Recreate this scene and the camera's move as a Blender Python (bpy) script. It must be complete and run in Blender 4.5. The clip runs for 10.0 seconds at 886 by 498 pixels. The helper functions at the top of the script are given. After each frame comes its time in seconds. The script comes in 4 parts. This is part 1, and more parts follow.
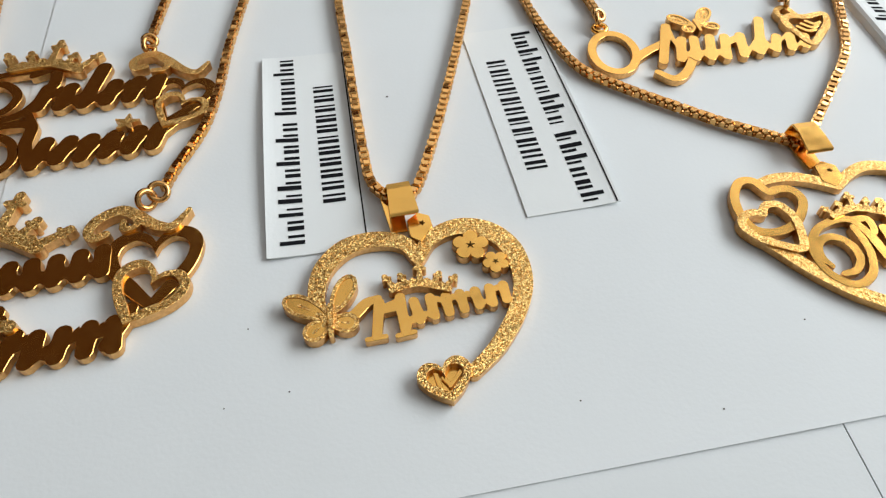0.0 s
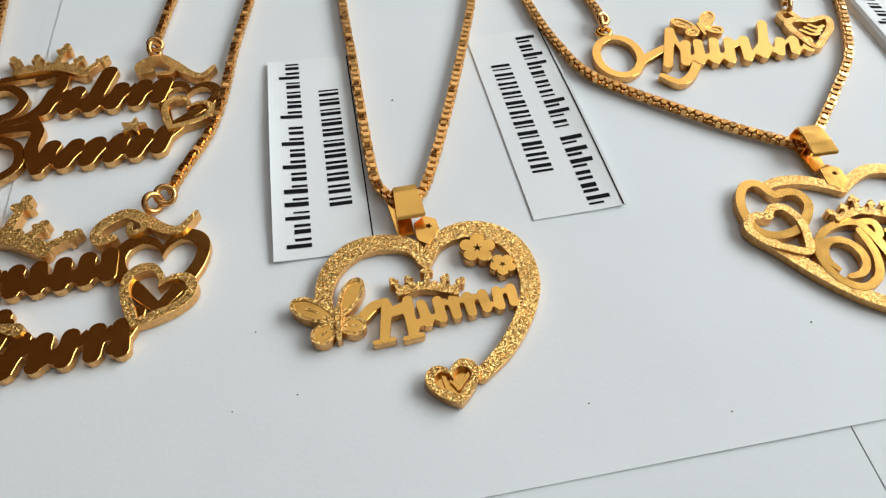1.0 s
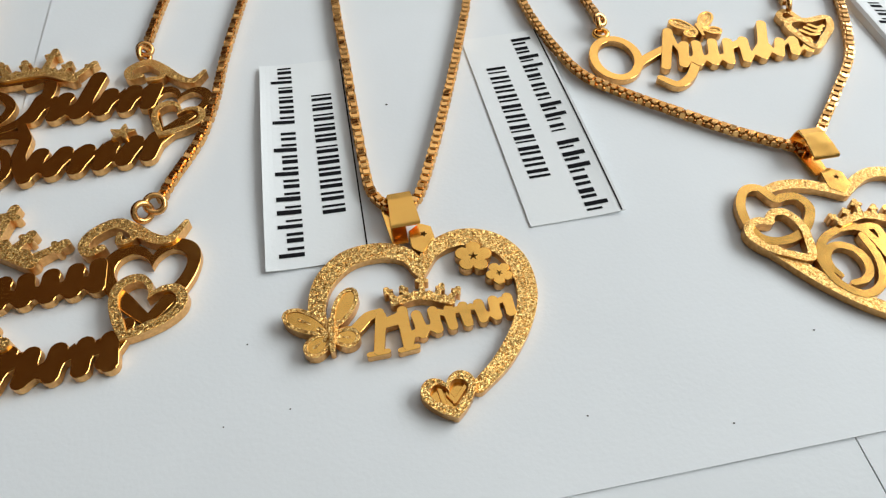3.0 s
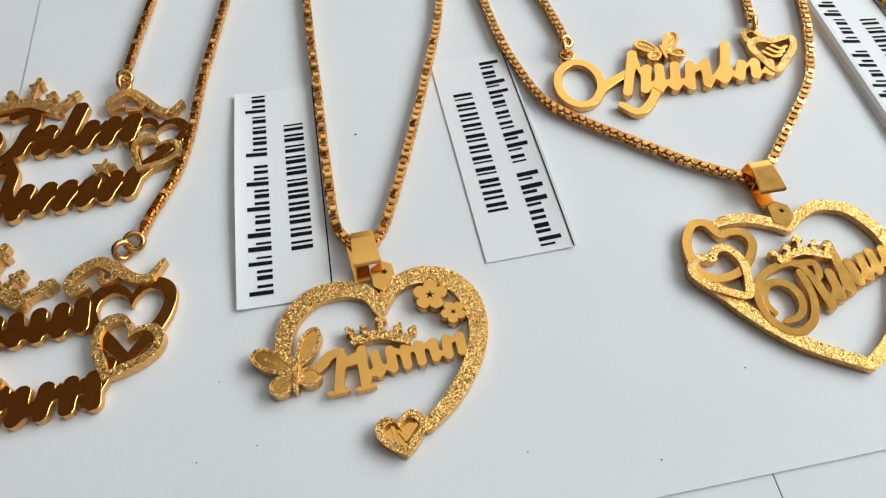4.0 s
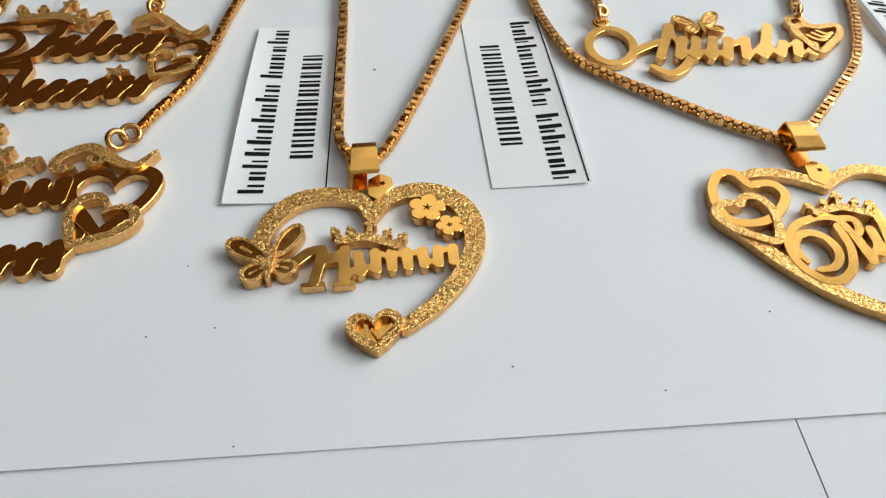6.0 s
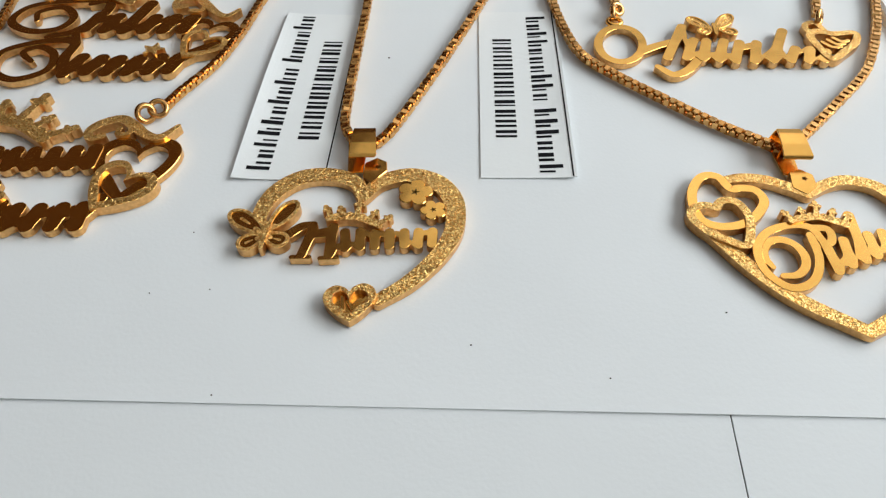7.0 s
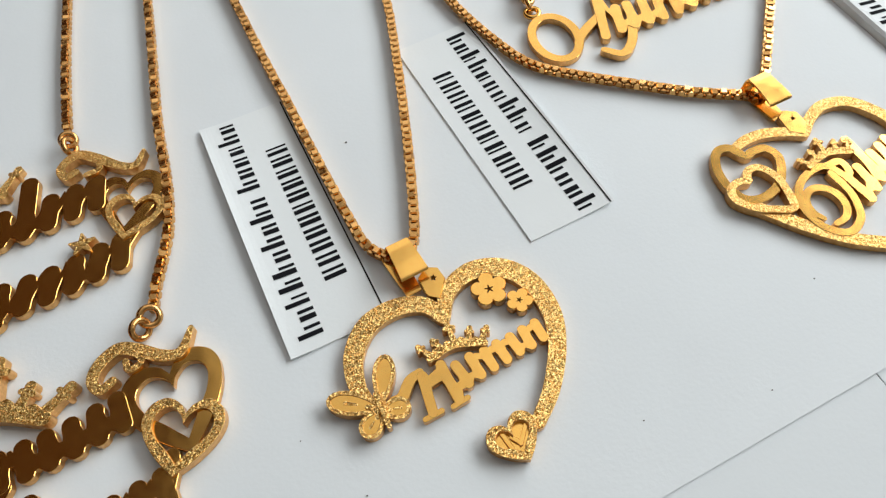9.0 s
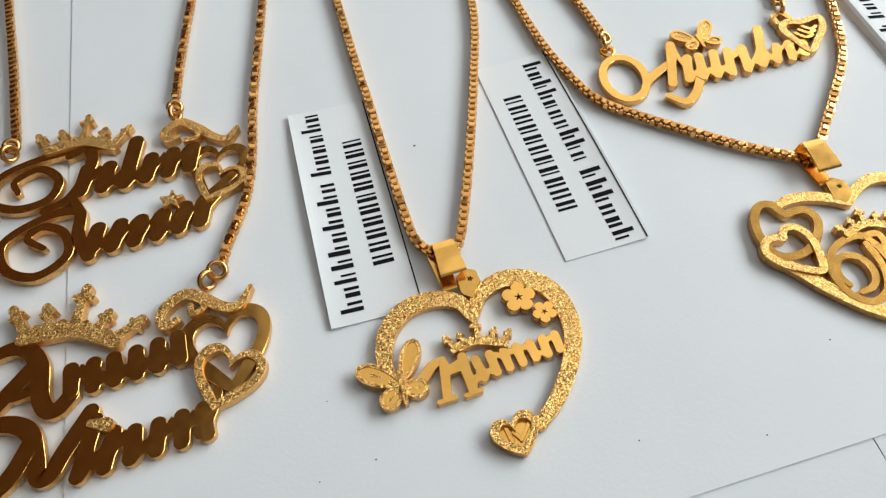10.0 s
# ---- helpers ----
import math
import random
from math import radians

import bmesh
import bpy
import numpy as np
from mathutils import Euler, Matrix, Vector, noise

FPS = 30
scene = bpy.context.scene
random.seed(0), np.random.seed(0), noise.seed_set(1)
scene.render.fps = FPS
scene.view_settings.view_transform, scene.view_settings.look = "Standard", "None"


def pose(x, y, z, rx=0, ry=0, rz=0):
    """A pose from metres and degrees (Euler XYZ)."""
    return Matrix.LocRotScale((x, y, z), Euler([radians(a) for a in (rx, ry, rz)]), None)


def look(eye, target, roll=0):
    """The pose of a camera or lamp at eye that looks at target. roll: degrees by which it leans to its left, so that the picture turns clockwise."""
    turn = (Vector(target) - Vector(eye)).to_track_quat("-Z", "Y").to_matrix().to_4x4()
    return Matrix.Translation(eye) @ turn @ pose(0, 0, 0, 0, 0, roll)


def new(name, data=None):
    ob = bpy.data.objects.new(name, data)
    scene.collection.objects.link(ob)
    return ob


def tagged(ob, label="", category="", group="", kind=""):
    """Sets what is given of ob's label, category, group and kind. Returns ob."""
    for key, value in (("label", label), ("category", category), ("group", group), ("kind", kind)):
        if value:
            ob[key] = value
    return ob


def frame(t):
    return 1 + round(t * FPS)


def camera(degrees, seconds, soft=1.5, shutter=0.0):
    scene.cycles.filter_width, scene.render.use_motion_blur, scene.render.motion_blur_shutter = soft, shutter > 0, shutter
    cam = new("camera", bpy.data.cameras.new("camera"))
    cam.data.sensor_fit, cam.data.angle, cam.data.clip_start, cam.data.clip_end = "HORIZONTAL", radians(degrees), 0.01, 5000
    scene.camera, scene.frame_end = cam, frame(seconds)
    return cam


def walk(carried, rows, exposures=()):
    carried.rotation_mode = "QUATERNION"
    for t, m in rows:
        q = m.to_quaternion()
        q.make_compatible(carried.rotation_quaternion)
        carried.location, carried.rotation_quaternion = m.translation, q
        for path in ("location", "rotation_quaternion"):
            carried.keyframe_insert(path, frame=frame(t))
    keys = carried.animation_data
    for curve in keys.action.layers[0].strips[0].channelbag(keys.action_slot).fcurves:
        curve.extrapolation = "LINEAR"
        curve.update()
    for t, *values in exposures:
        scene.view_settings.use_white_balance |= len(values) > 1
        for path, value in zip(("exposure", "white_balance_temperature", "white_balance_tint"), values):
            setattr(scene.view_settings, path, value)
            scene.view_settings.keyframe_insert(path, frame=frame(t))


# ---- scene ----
cam = camera(65.0, 10.0, 1.25)
PATH = [
    (0, (-0.00002, 0.00433, 0.08256), (-0.0025, 0.6225, -0.7035), -0.69),
    (0.5, (-0.00055, 0.00484, 0.08317), (-0.0027, 0.6214, -0.7041), -0.81),
    (1, (-0.00123, 0.00418, 0.08264), (-0.0019, 0.6263, -0.7003), -0.59),
    (1.5, (-0.00057, 0.00524, 0.08290), (-0.0059, 0.6242, -0.7025), -1.15),
    (2, (-0.00081, 0.00526, 0.08262), (0.0011, 0.6263, -0.7011), -0.37),
    (2.2, (-0.00061, 0.00560, 0.08251), (-0.0017, 0.6306, -0.6981), -0.77),
    (3.3, (-0.00076, 0.00796, 0.08201), (0.0039, 0.6187, -0.7098), -0.90),
    (3.5, (0.00020, 0.01154, 0.08364), (0.0089, 0.5608, -0.7520), -0.79),
    (3.7, (0.00508, 0.01313, 0.09067), (-0.0145, 0.5692, -0.7402), -3.41),
    (4, (0.00791, 0.01367, 0.09523), (-0.0097, 0.5755, -0.7318), -2.71),
    (4.2, (0.00801, 0.01249, 0.09342), (0.0019, 0.5850, -0.7265), -1.55),
    (4.5, (0.00860, 0.00587, 0.09263), (-0.0265, 0.6443, -0.6763), -2.32),
    (4.7, (0.01394, -0.00040, 0.08991), (-0.0747, 0.6622, -0.6538), -3.14),
    (5, (0.01793, -0.00396, 0.07629), (-0.0722, 0.6620, -0.6642), -0.99),
    (5.2, (0.01604, -0.00443, 0.07410), (-0.0630, 0.6697, -0.6603), -0.06),
    (5.5, (0.01453, -0.00305, 0.07261), (-0.0602, 0.6651, -0.6676), 0.03),
    (5.7, (0.01365, -0.00279, 0.07186), (-0.0568, 0.6667, -0.6676), 0.25),
    (6.8, (0.01388, -0.00066, 0.07589), (-0.0634, 0.6430, -0.6855), -0.14),
    (7, (0.02574, -0.00470, 0.07750), (-0.1271, 0.6266, -0.6828), -1.65),
    (7.2, (0.03788, -0.00213, 0.07873), (-0.1768, 0.6262, -0.6690), -5.28),
    (7.5, (0.04047, -0.00193, 0.08023), (-0.1676, 0.6248, -0.6707), -5.02),
    (7.8, (0.02893, 0.01028, 0.08422), (-0.0712, 0.6063, -0.7125), -2.98),
    (8, (0.01644, 0.01012, 0.08875), (-0.0099, 0.6276, -0.6974), -2.04),
    (8.2, (0.00833, 0.01540, 0.09162), (0.0212, 0.5873, -0.7286), -3.29),
    (8.5, (-0.00446, 0.02060, 0.09619), (0.0476, 0.5263, -0.7649), -3.12),
    (8.7, (-0.00591, 0.02109, 0.09758), (0.0683, 0.5499, -0.7479), -5.90),
    (9, (-0.01195, 0.02252, 0.09228), (0.0937, 0.5381, -0.7580), -5.87),
    (9.3, (-0.01562, 0.01857, 0.09127), (0.0776, 0.5590, -0.7449), -7.25),
    (9.5, (-0.01504, 0.01557, 0.09269), (0.0745, 0.5706, -0.7343), -5.63),
    (10, (-0.00938, 0.01466, 0.09923), (0.0083, 0.5677, -0.7338), -4.70),
]
walk(cam, [(t, look(eye, target, roll)) for t, eye, target, roll in PATH])

# ---------------------------------------------------------------- world and light
world = bpy.data.worlds.new("world")
scene.world = world
world.use_nodes = True
_bg = world.node_tree.nodes["Background"]
_sky = world.node_tree.nodes.new("ShaderNodeTexSky")
_sky.sky_type, _sky.sun_disc = "NISHITA", False
_sky.sun_elevation, _sky.sun_rotation = radians(40), radians(90)
world.node_tree.links.new(_sky.outputs[0], _bg.inputs[0])
_bg.inputs[1].default_value = 0.1

# daylight that comes in through the window of the east wall
_win = bpy.data.lights.new("window_light", "AREA")
_win.shape, _win.size, _win.size_y = "RECTANGLE", 0.62, 1.4
_win.energy, _win.color = 21.2, (0.925, 0.97, 0.985)
_lamp = new("window_light", _win)
_lamp.matrix_world = Matrix.Translation((0.90, 0.50, 0.64)) @ Matrix.Rotation(radians(90), 4, "Y")

# lamp added to brighten what the right-hand gold reflects
_far = bpy.data.lights.new("added_side_light", "AREA")
_far.shape, _far.size, _far.size_y = "RECTANGLE", 0.9, 1.4
_far.energy, _far.color = 4.2, (0.985, 0.985, 0.985)
_lamp = new("added_side_light", _far)
_lamp.matrix_world = Matrix.Translation((0.94, 2.06, 1.205)) @ Matrix.Rotation(radians(90), 4, "Y")

# ---------------------------------------------------------------- materials


def material(name, base, rough=0.5, metal=0.0):
    m = bpy.data.materials.new(name)
    m.use_nodes = True
    b = m.node_tree.nodes["Principled BSDF"]
    b.inputs["Base Color"].default_value = (*base, 1)
    b.inputs["Roughness"].default_value = rough
    b.inputs["Metallic"].default_value = metal
    return m, m.node_tree, b


def node(tree, kind, **values):
    n = tree.nodes.new(kind)
    for key, value in values.items():
        n.inputs[key.replace("_", " ")].default_value = value
    return n


def place(tree):
    return tree.nodes.new("ShaderNodeTexCoord").outputs["Object"]


def ramp(tree, source, stops):
    r = tree.nodes.new("ShaderNodeValToRGB")
    while len(r.color_ramp.elements) < len(stops):
        r.color_ramp.elements.new(0.5)
    for e, (at, c) in zip(r.color_ramp.elements, stops):
        e.position, e.color = at, (*c, 1)
    tree.links.new(source, r.inputs[0])
    return r.outputs[0]


def level(tree, source, low, high, out_low, out_high):
    r = tree.nodes.new("ShaderNodeMapRange")
    for n, v in enumerate((low, high, out_low, out_high)):
        r.inputs[n + 1].default_value = v
    tree.links.new(source, r.inputs[0])
    return r.outputs[0]


def noise_of(tree, scale, detail=3.0):
    n = node(tree, "ShaderNodeTexNoise", Scale=scale, Detail=detail)
    tree.links.new(place(tree), n.inputs["Vector"])
    return n.outputs[0]


def bumped(tree, bsdf, height, strength, distance):
    b = node(tree, "ShaderNodeBump", Strength=strength, Distance=distance)
    tree.links.new(height, b.inputs["Height"])
    tree.links.new(b.outputs[0], bsdf.inputs["Normal"])
    return b


def polished_gold():
    m, t, b = material("polished_gold", (0.93, 0.56, 0.14), 0.16, 1.0)
    t.links.new(ramp(t, noise_of(t, 900), [(0.3, (0.95, 0.52, 0.122)), (0.7, (0.965, 0.55, 0.142))]), b.inputs["Base Color"])
    t.links.new(level(t, noise_of(t, 700, 5), 0.3, 0.7, 0.15, 0.21), b.inputs["Roughness"])
    bumped(t, b, noise_of(t, 190, 1), 0.12, 0.0005)
    return m


def chain_gold():
    m, t, b = material("chain_gold", (0.86, 0.45, 0.12), 0.2, 1.0)
    rnd = t.nodes.new("ShaderNodeObjectInfo").outputs["Random"]
    t.links.new(ramp(t, rnd, [(0.0, (0.64, 0.33, 0.105)), (1.0, (0.86, 0.49, 0.175))]), b.inputs["Base Color"])
    t.links.new(level(t, noise_of(t, 2200, 4), 0.3, 0.7, 0.14, 0.32), b.inputs["Roughness"])
    return m


def textured_gold():
    """Laser-textured gold: a coat of tiny facets that each lean their own way and sparkle."""
    m, t, b = material("textured_gold", (0.96, 0.62, 0.19), 0.27, 1.0)
    v = node(t, "ShaderNodeTexVoronoi", Scale=7800.0)
    t.links.new(place(t), v.inputs["Vector"])
    off = t.nodes.new("ShaderNodeVectorMath")
    off.operation, off.inputs[1].default_value = "SUBTRACT", (0.5, 0.5, 0.5)
    t.links.new(v.outputs["Color"], off.inputs[0])
    lean = t.nodes.new("ShaderNodeVectorMath")
    lean.operation, lean.inputs[3].default_value = "SCALE", 1.12
    t.links.new(off.outputs[0], lean.inputs[0])
    fine = noise_of(t, 5200, 4)
    bump = node(t, "ShaderNodeBump", Strength=0.6, Distance=0.0002)
    t.links.new(fine, bump.inputs["Height"])
    total = t.nodes.new("ShaderNodeVectorMath")
    total.operation = "ADD"
    t.links.new(lean.outputs[0], total.inputs[0])
    t.links.new(bump.outputs[0], total.inputs[1])
    unit = t.nodes.new("ShaderNodeVectorMath")
    unit.operation = "NORMALIZE"
    t.links.new(total.outputs[0], unit.inputs[0])
    t.links.new(unit.outputs[0], b.inputs["Normal"])
    t.links.new(ramp(t, noise_of(t, 3400, 3), [(0.38, (0.80, 0.37, 0.082)), (0.60, (1.0, 0.695, 0.255))]), b.inputs["Base Color"])
    t.links.new(level(t, fine, 0.35, 0.65, 0.26, 0.44), b.inputs["Roughness"])
    return m


def paper(name, base):
    m, t, b = material(name, base, 0.62)
    low, high = tuple(c * 0.965 for c in base), tuple(min(1, c * 1.02) for c in base)
    t.links.new(ramp(t, noise_of(t, 22, 4), [(0.3, low), (0.7, high)]), b.inputs["Base Color"])
    bumped(t, b, noise_of(t, 1800, 6), 0.10, 0.0002)
    b.inputs["Specular IOR Level"].default_value = 0.35
    return m


def wood(name, dark, light, rough):
    m, t, b = material(name, light, rough)
    mapping = node(t, "ShaderNodeMapping", Scale=(14.0, 1.2, 1.2))
    t.links.new(place(t), mapping.inputs[0])
    n = node(t, "ShaderNodeTexNoise", Scale=6.0, Detail=8.0, Distortion=0.6)
    t.links.new(mapping.outputs[0], n.inputs["Vector"])
    t.links.new(ramp(t, n.outputs[0], [(0.3, dark), (0.7, light)]), b.inputs["Base Color"])
    bumped(t, b, n.outputs[0], 0.2, 0.002)
    return m


def plaster(name, base):
    m, t, b = material(name, base, 0.85)
    low = tuple(c * 0.93 for c in base)
    t.links.new(ramp(t, noise_of(t, 3, 5), [(0.3, low), (0.7, base)]), b.inputs["Base Color"])
    bumped(t, b, noise_of(t, 60, 5), 0.15, 0.002)
    return m


def shaded_cut_gold():
    """The saw-cut sides of the flat pieces: duller and paler than their polished faces, with shade and reflections put
    into the colour.
    """
    m, t, b = material("shaded_cut_gold", (0.86, 0.50, 0.19), 0.32, 1.0)
    t.links.new(ramp(t, noise_of(t, 1500, 4), [(0.3, (0.68, 0.36, 0.125)), (0.7, (0.90, 0.54, 0.22))]), b.inputs["Base Color"])
    bumped(t, b, noise_of(t, 2600, 3), 0.12, 0.0002)
    return m


GOLD, CHAIN, GLITTER, CUT_SHADED = polished_gold(), chain_gold(), textured_gold(), shaded_cut_gold()
PAPER, PAPER_B, TAG = paper("white_paper", (0.765, 0.80, 0.812)), paper("grey_white_paper", (0.74, 0.775, 0.786)), paper("tag_paper", (0.81, 0.84, 0.838))
INK, _, _ink = material("black_ink", (0.008, 0.008, 0.010), 0.9)
_ink.inputs["Specular IOR Level"].default_value = 0.12
DUST = material("dark_dust", (0.05, 0.04, 0.035), 0.9)[0]
TABLE = wood("table_wood", (0.035, 0.02, 0.012), (0.075, 0.045, 0.026), 0.35)
DARK_WALL = wood("dark_wall_wood", (0.034, 0.014, 0.006), (0.066, 0.029, 0.013), 0.85)
DARK_WALL.node_tree.nodes["Principled BSDF"].inputs["Specular IOR Level"].default_value = 0.08
WALL, CEILING, FLOOR = plaster("wall_paint", (0.80, 0.80, 0.78)), plaster("ceiling_paint", (0.82, 0.81, 0.78)), wood("floor_wood", (0.14, 0.08, 0.045), (0.26, 0.16, 0.09), 0.45)
GLASS = material("window_glass", (0.9, 0.95, 1.0), 0.02)[0]
GLASS.node_tree.nodes["Principled BSDF"].inputs["Transmission Weight"].default_value = 1.0
def glow_surface(name, strength):
    m, _, b = material(name, (0.8, 0.8, 0.8), 0.6)
    b.inputs["Emission Color"].default_value = (1.0, 0.985, 0.955, 1)
    b.inputs["Emission Strength"].default_value = strength
    return m


# three strengths of the glow added on the unseen ceiling
GLOW_BRIGHT, GLOW_DIM, GLOW_FAINT = glow_surface("ceiling_glow_bright", 0.82), glow_surface("ceiling_glow_dim", 0.58), glow_surface("ceiling_glow_faint", 0.31)
FRAME = plaster("window_frame_paint", (0.75, 0.75, 0.73))

# ---------------------------------------------------------------- building helpers (plan in millimetres)
MM = 0.001
ORIGIN = {}


def thing(name, x, y, z, label, category, group="", kind=""):
    """An Empty at a base point given in millimetres."""
    ob = new(name)
    ob.empty_display_size = 0.005
    ob.location = (x * MM, y * MM, z * MM)
    ORIGIN[ob.name] = Vector((x, y, z))
    return tagged(ob, label, category, group, kind)


def part(name, bm, mat, parent, label="", smooth=False):
    """One mesh, modelled in millimetres of the plan, under a thing or a part."""
    o = ORIGIN[parent.name]
    bmesh.ops.recalc_face_normals(bm, faces=bm.faces)
    for v in bm.verts:
        v.co = (v.co - o) * MM
    me = bpy.data.meshes.new(name)
    bm.to_mesh(me)
    bm.free()
    me.materials.append(mat)
    if mat in (GOLD, GLITTER) and name not in ("bail", "eyelet"):
        me.materials.append(CUT_SHADED)
        me.polygons.foreach_set("material_index", [int(abs(f.normal.z) < 0.2) for f in me.polygons])
    if smooth:
        me.polygons.foreach_set("use_smooth", [True] * len(me.polygons))
    ob = new(name, me)
    ob.parent = parent
    ORIGIN[ob.name] = o
    return tagged(ob, label)


def spline(pts, n=7, closed=False):
    """Points on a smooth curve through a few control points."""
    p = [Vector(q) for q in pts]
    if len(p) < 3 and not closed:
        return [p[0].lerp(p[1], k / n) for k in range(n + 1)]
    out, count = [], len(p)
    for i in range(count if closed else count - 1):
        a, b = p[i], p[(i + 1) % count]
        pre = p[i - 1] if closed or i else a + (a - b)
        post = p[(i + 2) % count] if closed or i + 2 < count else b + (b - a)
        for k in range(n):
            t = k / n
            out.append(0.5 * (2 * a + (b - pre) * t + (2 * pre - 5 * a + 4 * b - post) * t * t + (3 * a - pre - 3 * b + post) * t ** 3))
    if not closed:
        out.append(p[-1])
    return out


LIFT = [0]


def stroke(bm, pts, width, z0, z1, closed=False, bev=0.045, n=7, smooth_path=True, caps=True):
    """A flat cut-metal band along a path, with chamfered upper edges and round ends. width: one number, or one for each control point."""
    LIFT[0] = (LIFT[0] + 1) % 29
    z1 = z1 + 0.0035 * LIFT[0]
    path = spline(pts, n, closed) if smooth_path else [Vector(p) for p in pts]
    count = len(path)
    if isinstance(width, (int, float)):
        ws = [width / 2] * count
    else:
        last = len(width) if closed else len(width) - 1
        ws = []
        for k in range(count):
            s = k / (count if closed else count - 1) * last
            i = min(int(s), last - 1)
            ws.append(0.5 * (width[i] + (width[(i + 1) % len(width)] - width[i]) * (s - i)))
    frames = []
    for k in range(count):
        a = path[(k - 1) % count] if closed or k else path[k]
        b = path[(k + 1) % count] if closed or k < count - 1 else path[k]
        d = (b - a).normalized()
        frames.append((path[k], d, ws[k]))
    if not closed and caps:
        (p, d, w), (q, e, u) = frames[0], frames[-1]
        head = [(p - d * w * math.sin(a), d, w * math.cos(a)) for a in (1.45, 1.1, 0.75, 0.4)]
        tail = [(q + e * u * math.sin(a), e, u * math.cos(a)) for a in (0.4, 0.75, 1.1, 1.45)]
        frames = head + frames + tail
    rings = []
    for p, d, w in frames:
        s = Vector((-d.y, d.x))
        c = min(bev, w * 0.6)
        prof = [(w, z0), (w, z1 - c), (w - c, z1), (-w + c, z1), (-w, z1 - c), (-w, z0)]
        rings.append([bm.verts.new((p.x + s.x * o, p.y + s.y * o, z)) for o, z in prof])
    m = len(rings)
    for k in range(m if closed else m - 1):
        a, b = rings[k], rings[(k + 1) % m]
        for i in range(6):
            bm.faces.new((a[i], a[(i + 1) % 6], b[(i + 1) % 6], b[i]))
    if not closed:
        bm.faces.new(rings[0])
        bm.faces.new(rings[-1][::-1])
    return bm


def plate(bm, outline, z0, z1, bev=0.045):
    """A flat piece with this outline and a chamfered rim."""
    pts = [Vector(p) for p in outline]
    count = len(pts)
    area = sum(pts[k].x * pts[(k + 1) % count].y - pts[(k + 1) % count].x * pts[k].y for k in range(count))
    if area < 0:
        pts.reverse()
    inner = []
    for k in range(count):
        d = (pts[(k + 1) % count] - pts[k - 1]).normalized()
        inner.append(pts[k] + Vector((-d.y, d.x)) * bev)
    rings = [[bm.verts.new((p.x, p.y, z)) for p in some] for some, z in ((pts, z0), (pts, z1 - bev), (inner, z1))]
    for a, b in zip(rings, rings[1:]):
        for k in range(count):
            bm.faces.new((a[k], a[(k + 1) % count], b[(k + 1) % count], b[k]))
    bm.faces.new(rings[-1])
    bm.faces.new(rings[0][::-1])
    return bm


def box(bm, x0, x1, y0, y1, z0, z1):
    made = bmesh.ops.create_cube(bm, size=1, matrix=Matrix.Translation(((x0 + x1) / 2, (y0 + y1) / 2, (z0 + z1) / 2)) @ Matrix.Diagonal((x1 - x0, y1 - y0, z1 - z0, 1)))
    return made["verts"]


def ring(bm, centre, radius, thick, m=None, segs=20, sides=8):
    """A round wire ring; m turns it before it is put at its centre."""
    m = m or Matrix.Identity(4)
    rows = []
    for i in range(segs):
        a = 2 * math.pi * i / segs
        row = []
        for j in range(sides):
            b = 2 * math.pi * j / sides
            r = radius + thick * math.cos(b)
            row.append(bm.verts.new(Vector(centre) + m @ Vector((r * math.cos(a), r * math.sin(a), thick * math.sin(b)))))
        rows.append(row)
    for i in range(segs):
        for j in range(sides):
            bm.faces.new((rows[i][j], rows[(i + 1) % segs][j], rows[(i + 1) % segs][(j + 1) % sides], rows[i][(j + 1) % sides]))
    return bm


# ---------------------------------------------------------------- pieces of the pendants
BASE, TOP = 0.26, 1.40


def along(line, s):
    """The point at the share s of a line's length."""
    pts = [Vector(p) for p in line]
    steps = [(q - p).length for p, q in zip(pts, pts[1:])]
    left = s * sum(steps)
    for p, q, step in zip(pts, pts[1:], steps):
        if left <= step:
            return p.lerp(q, left / step)
        left -= step
    return pts[-1].copy()


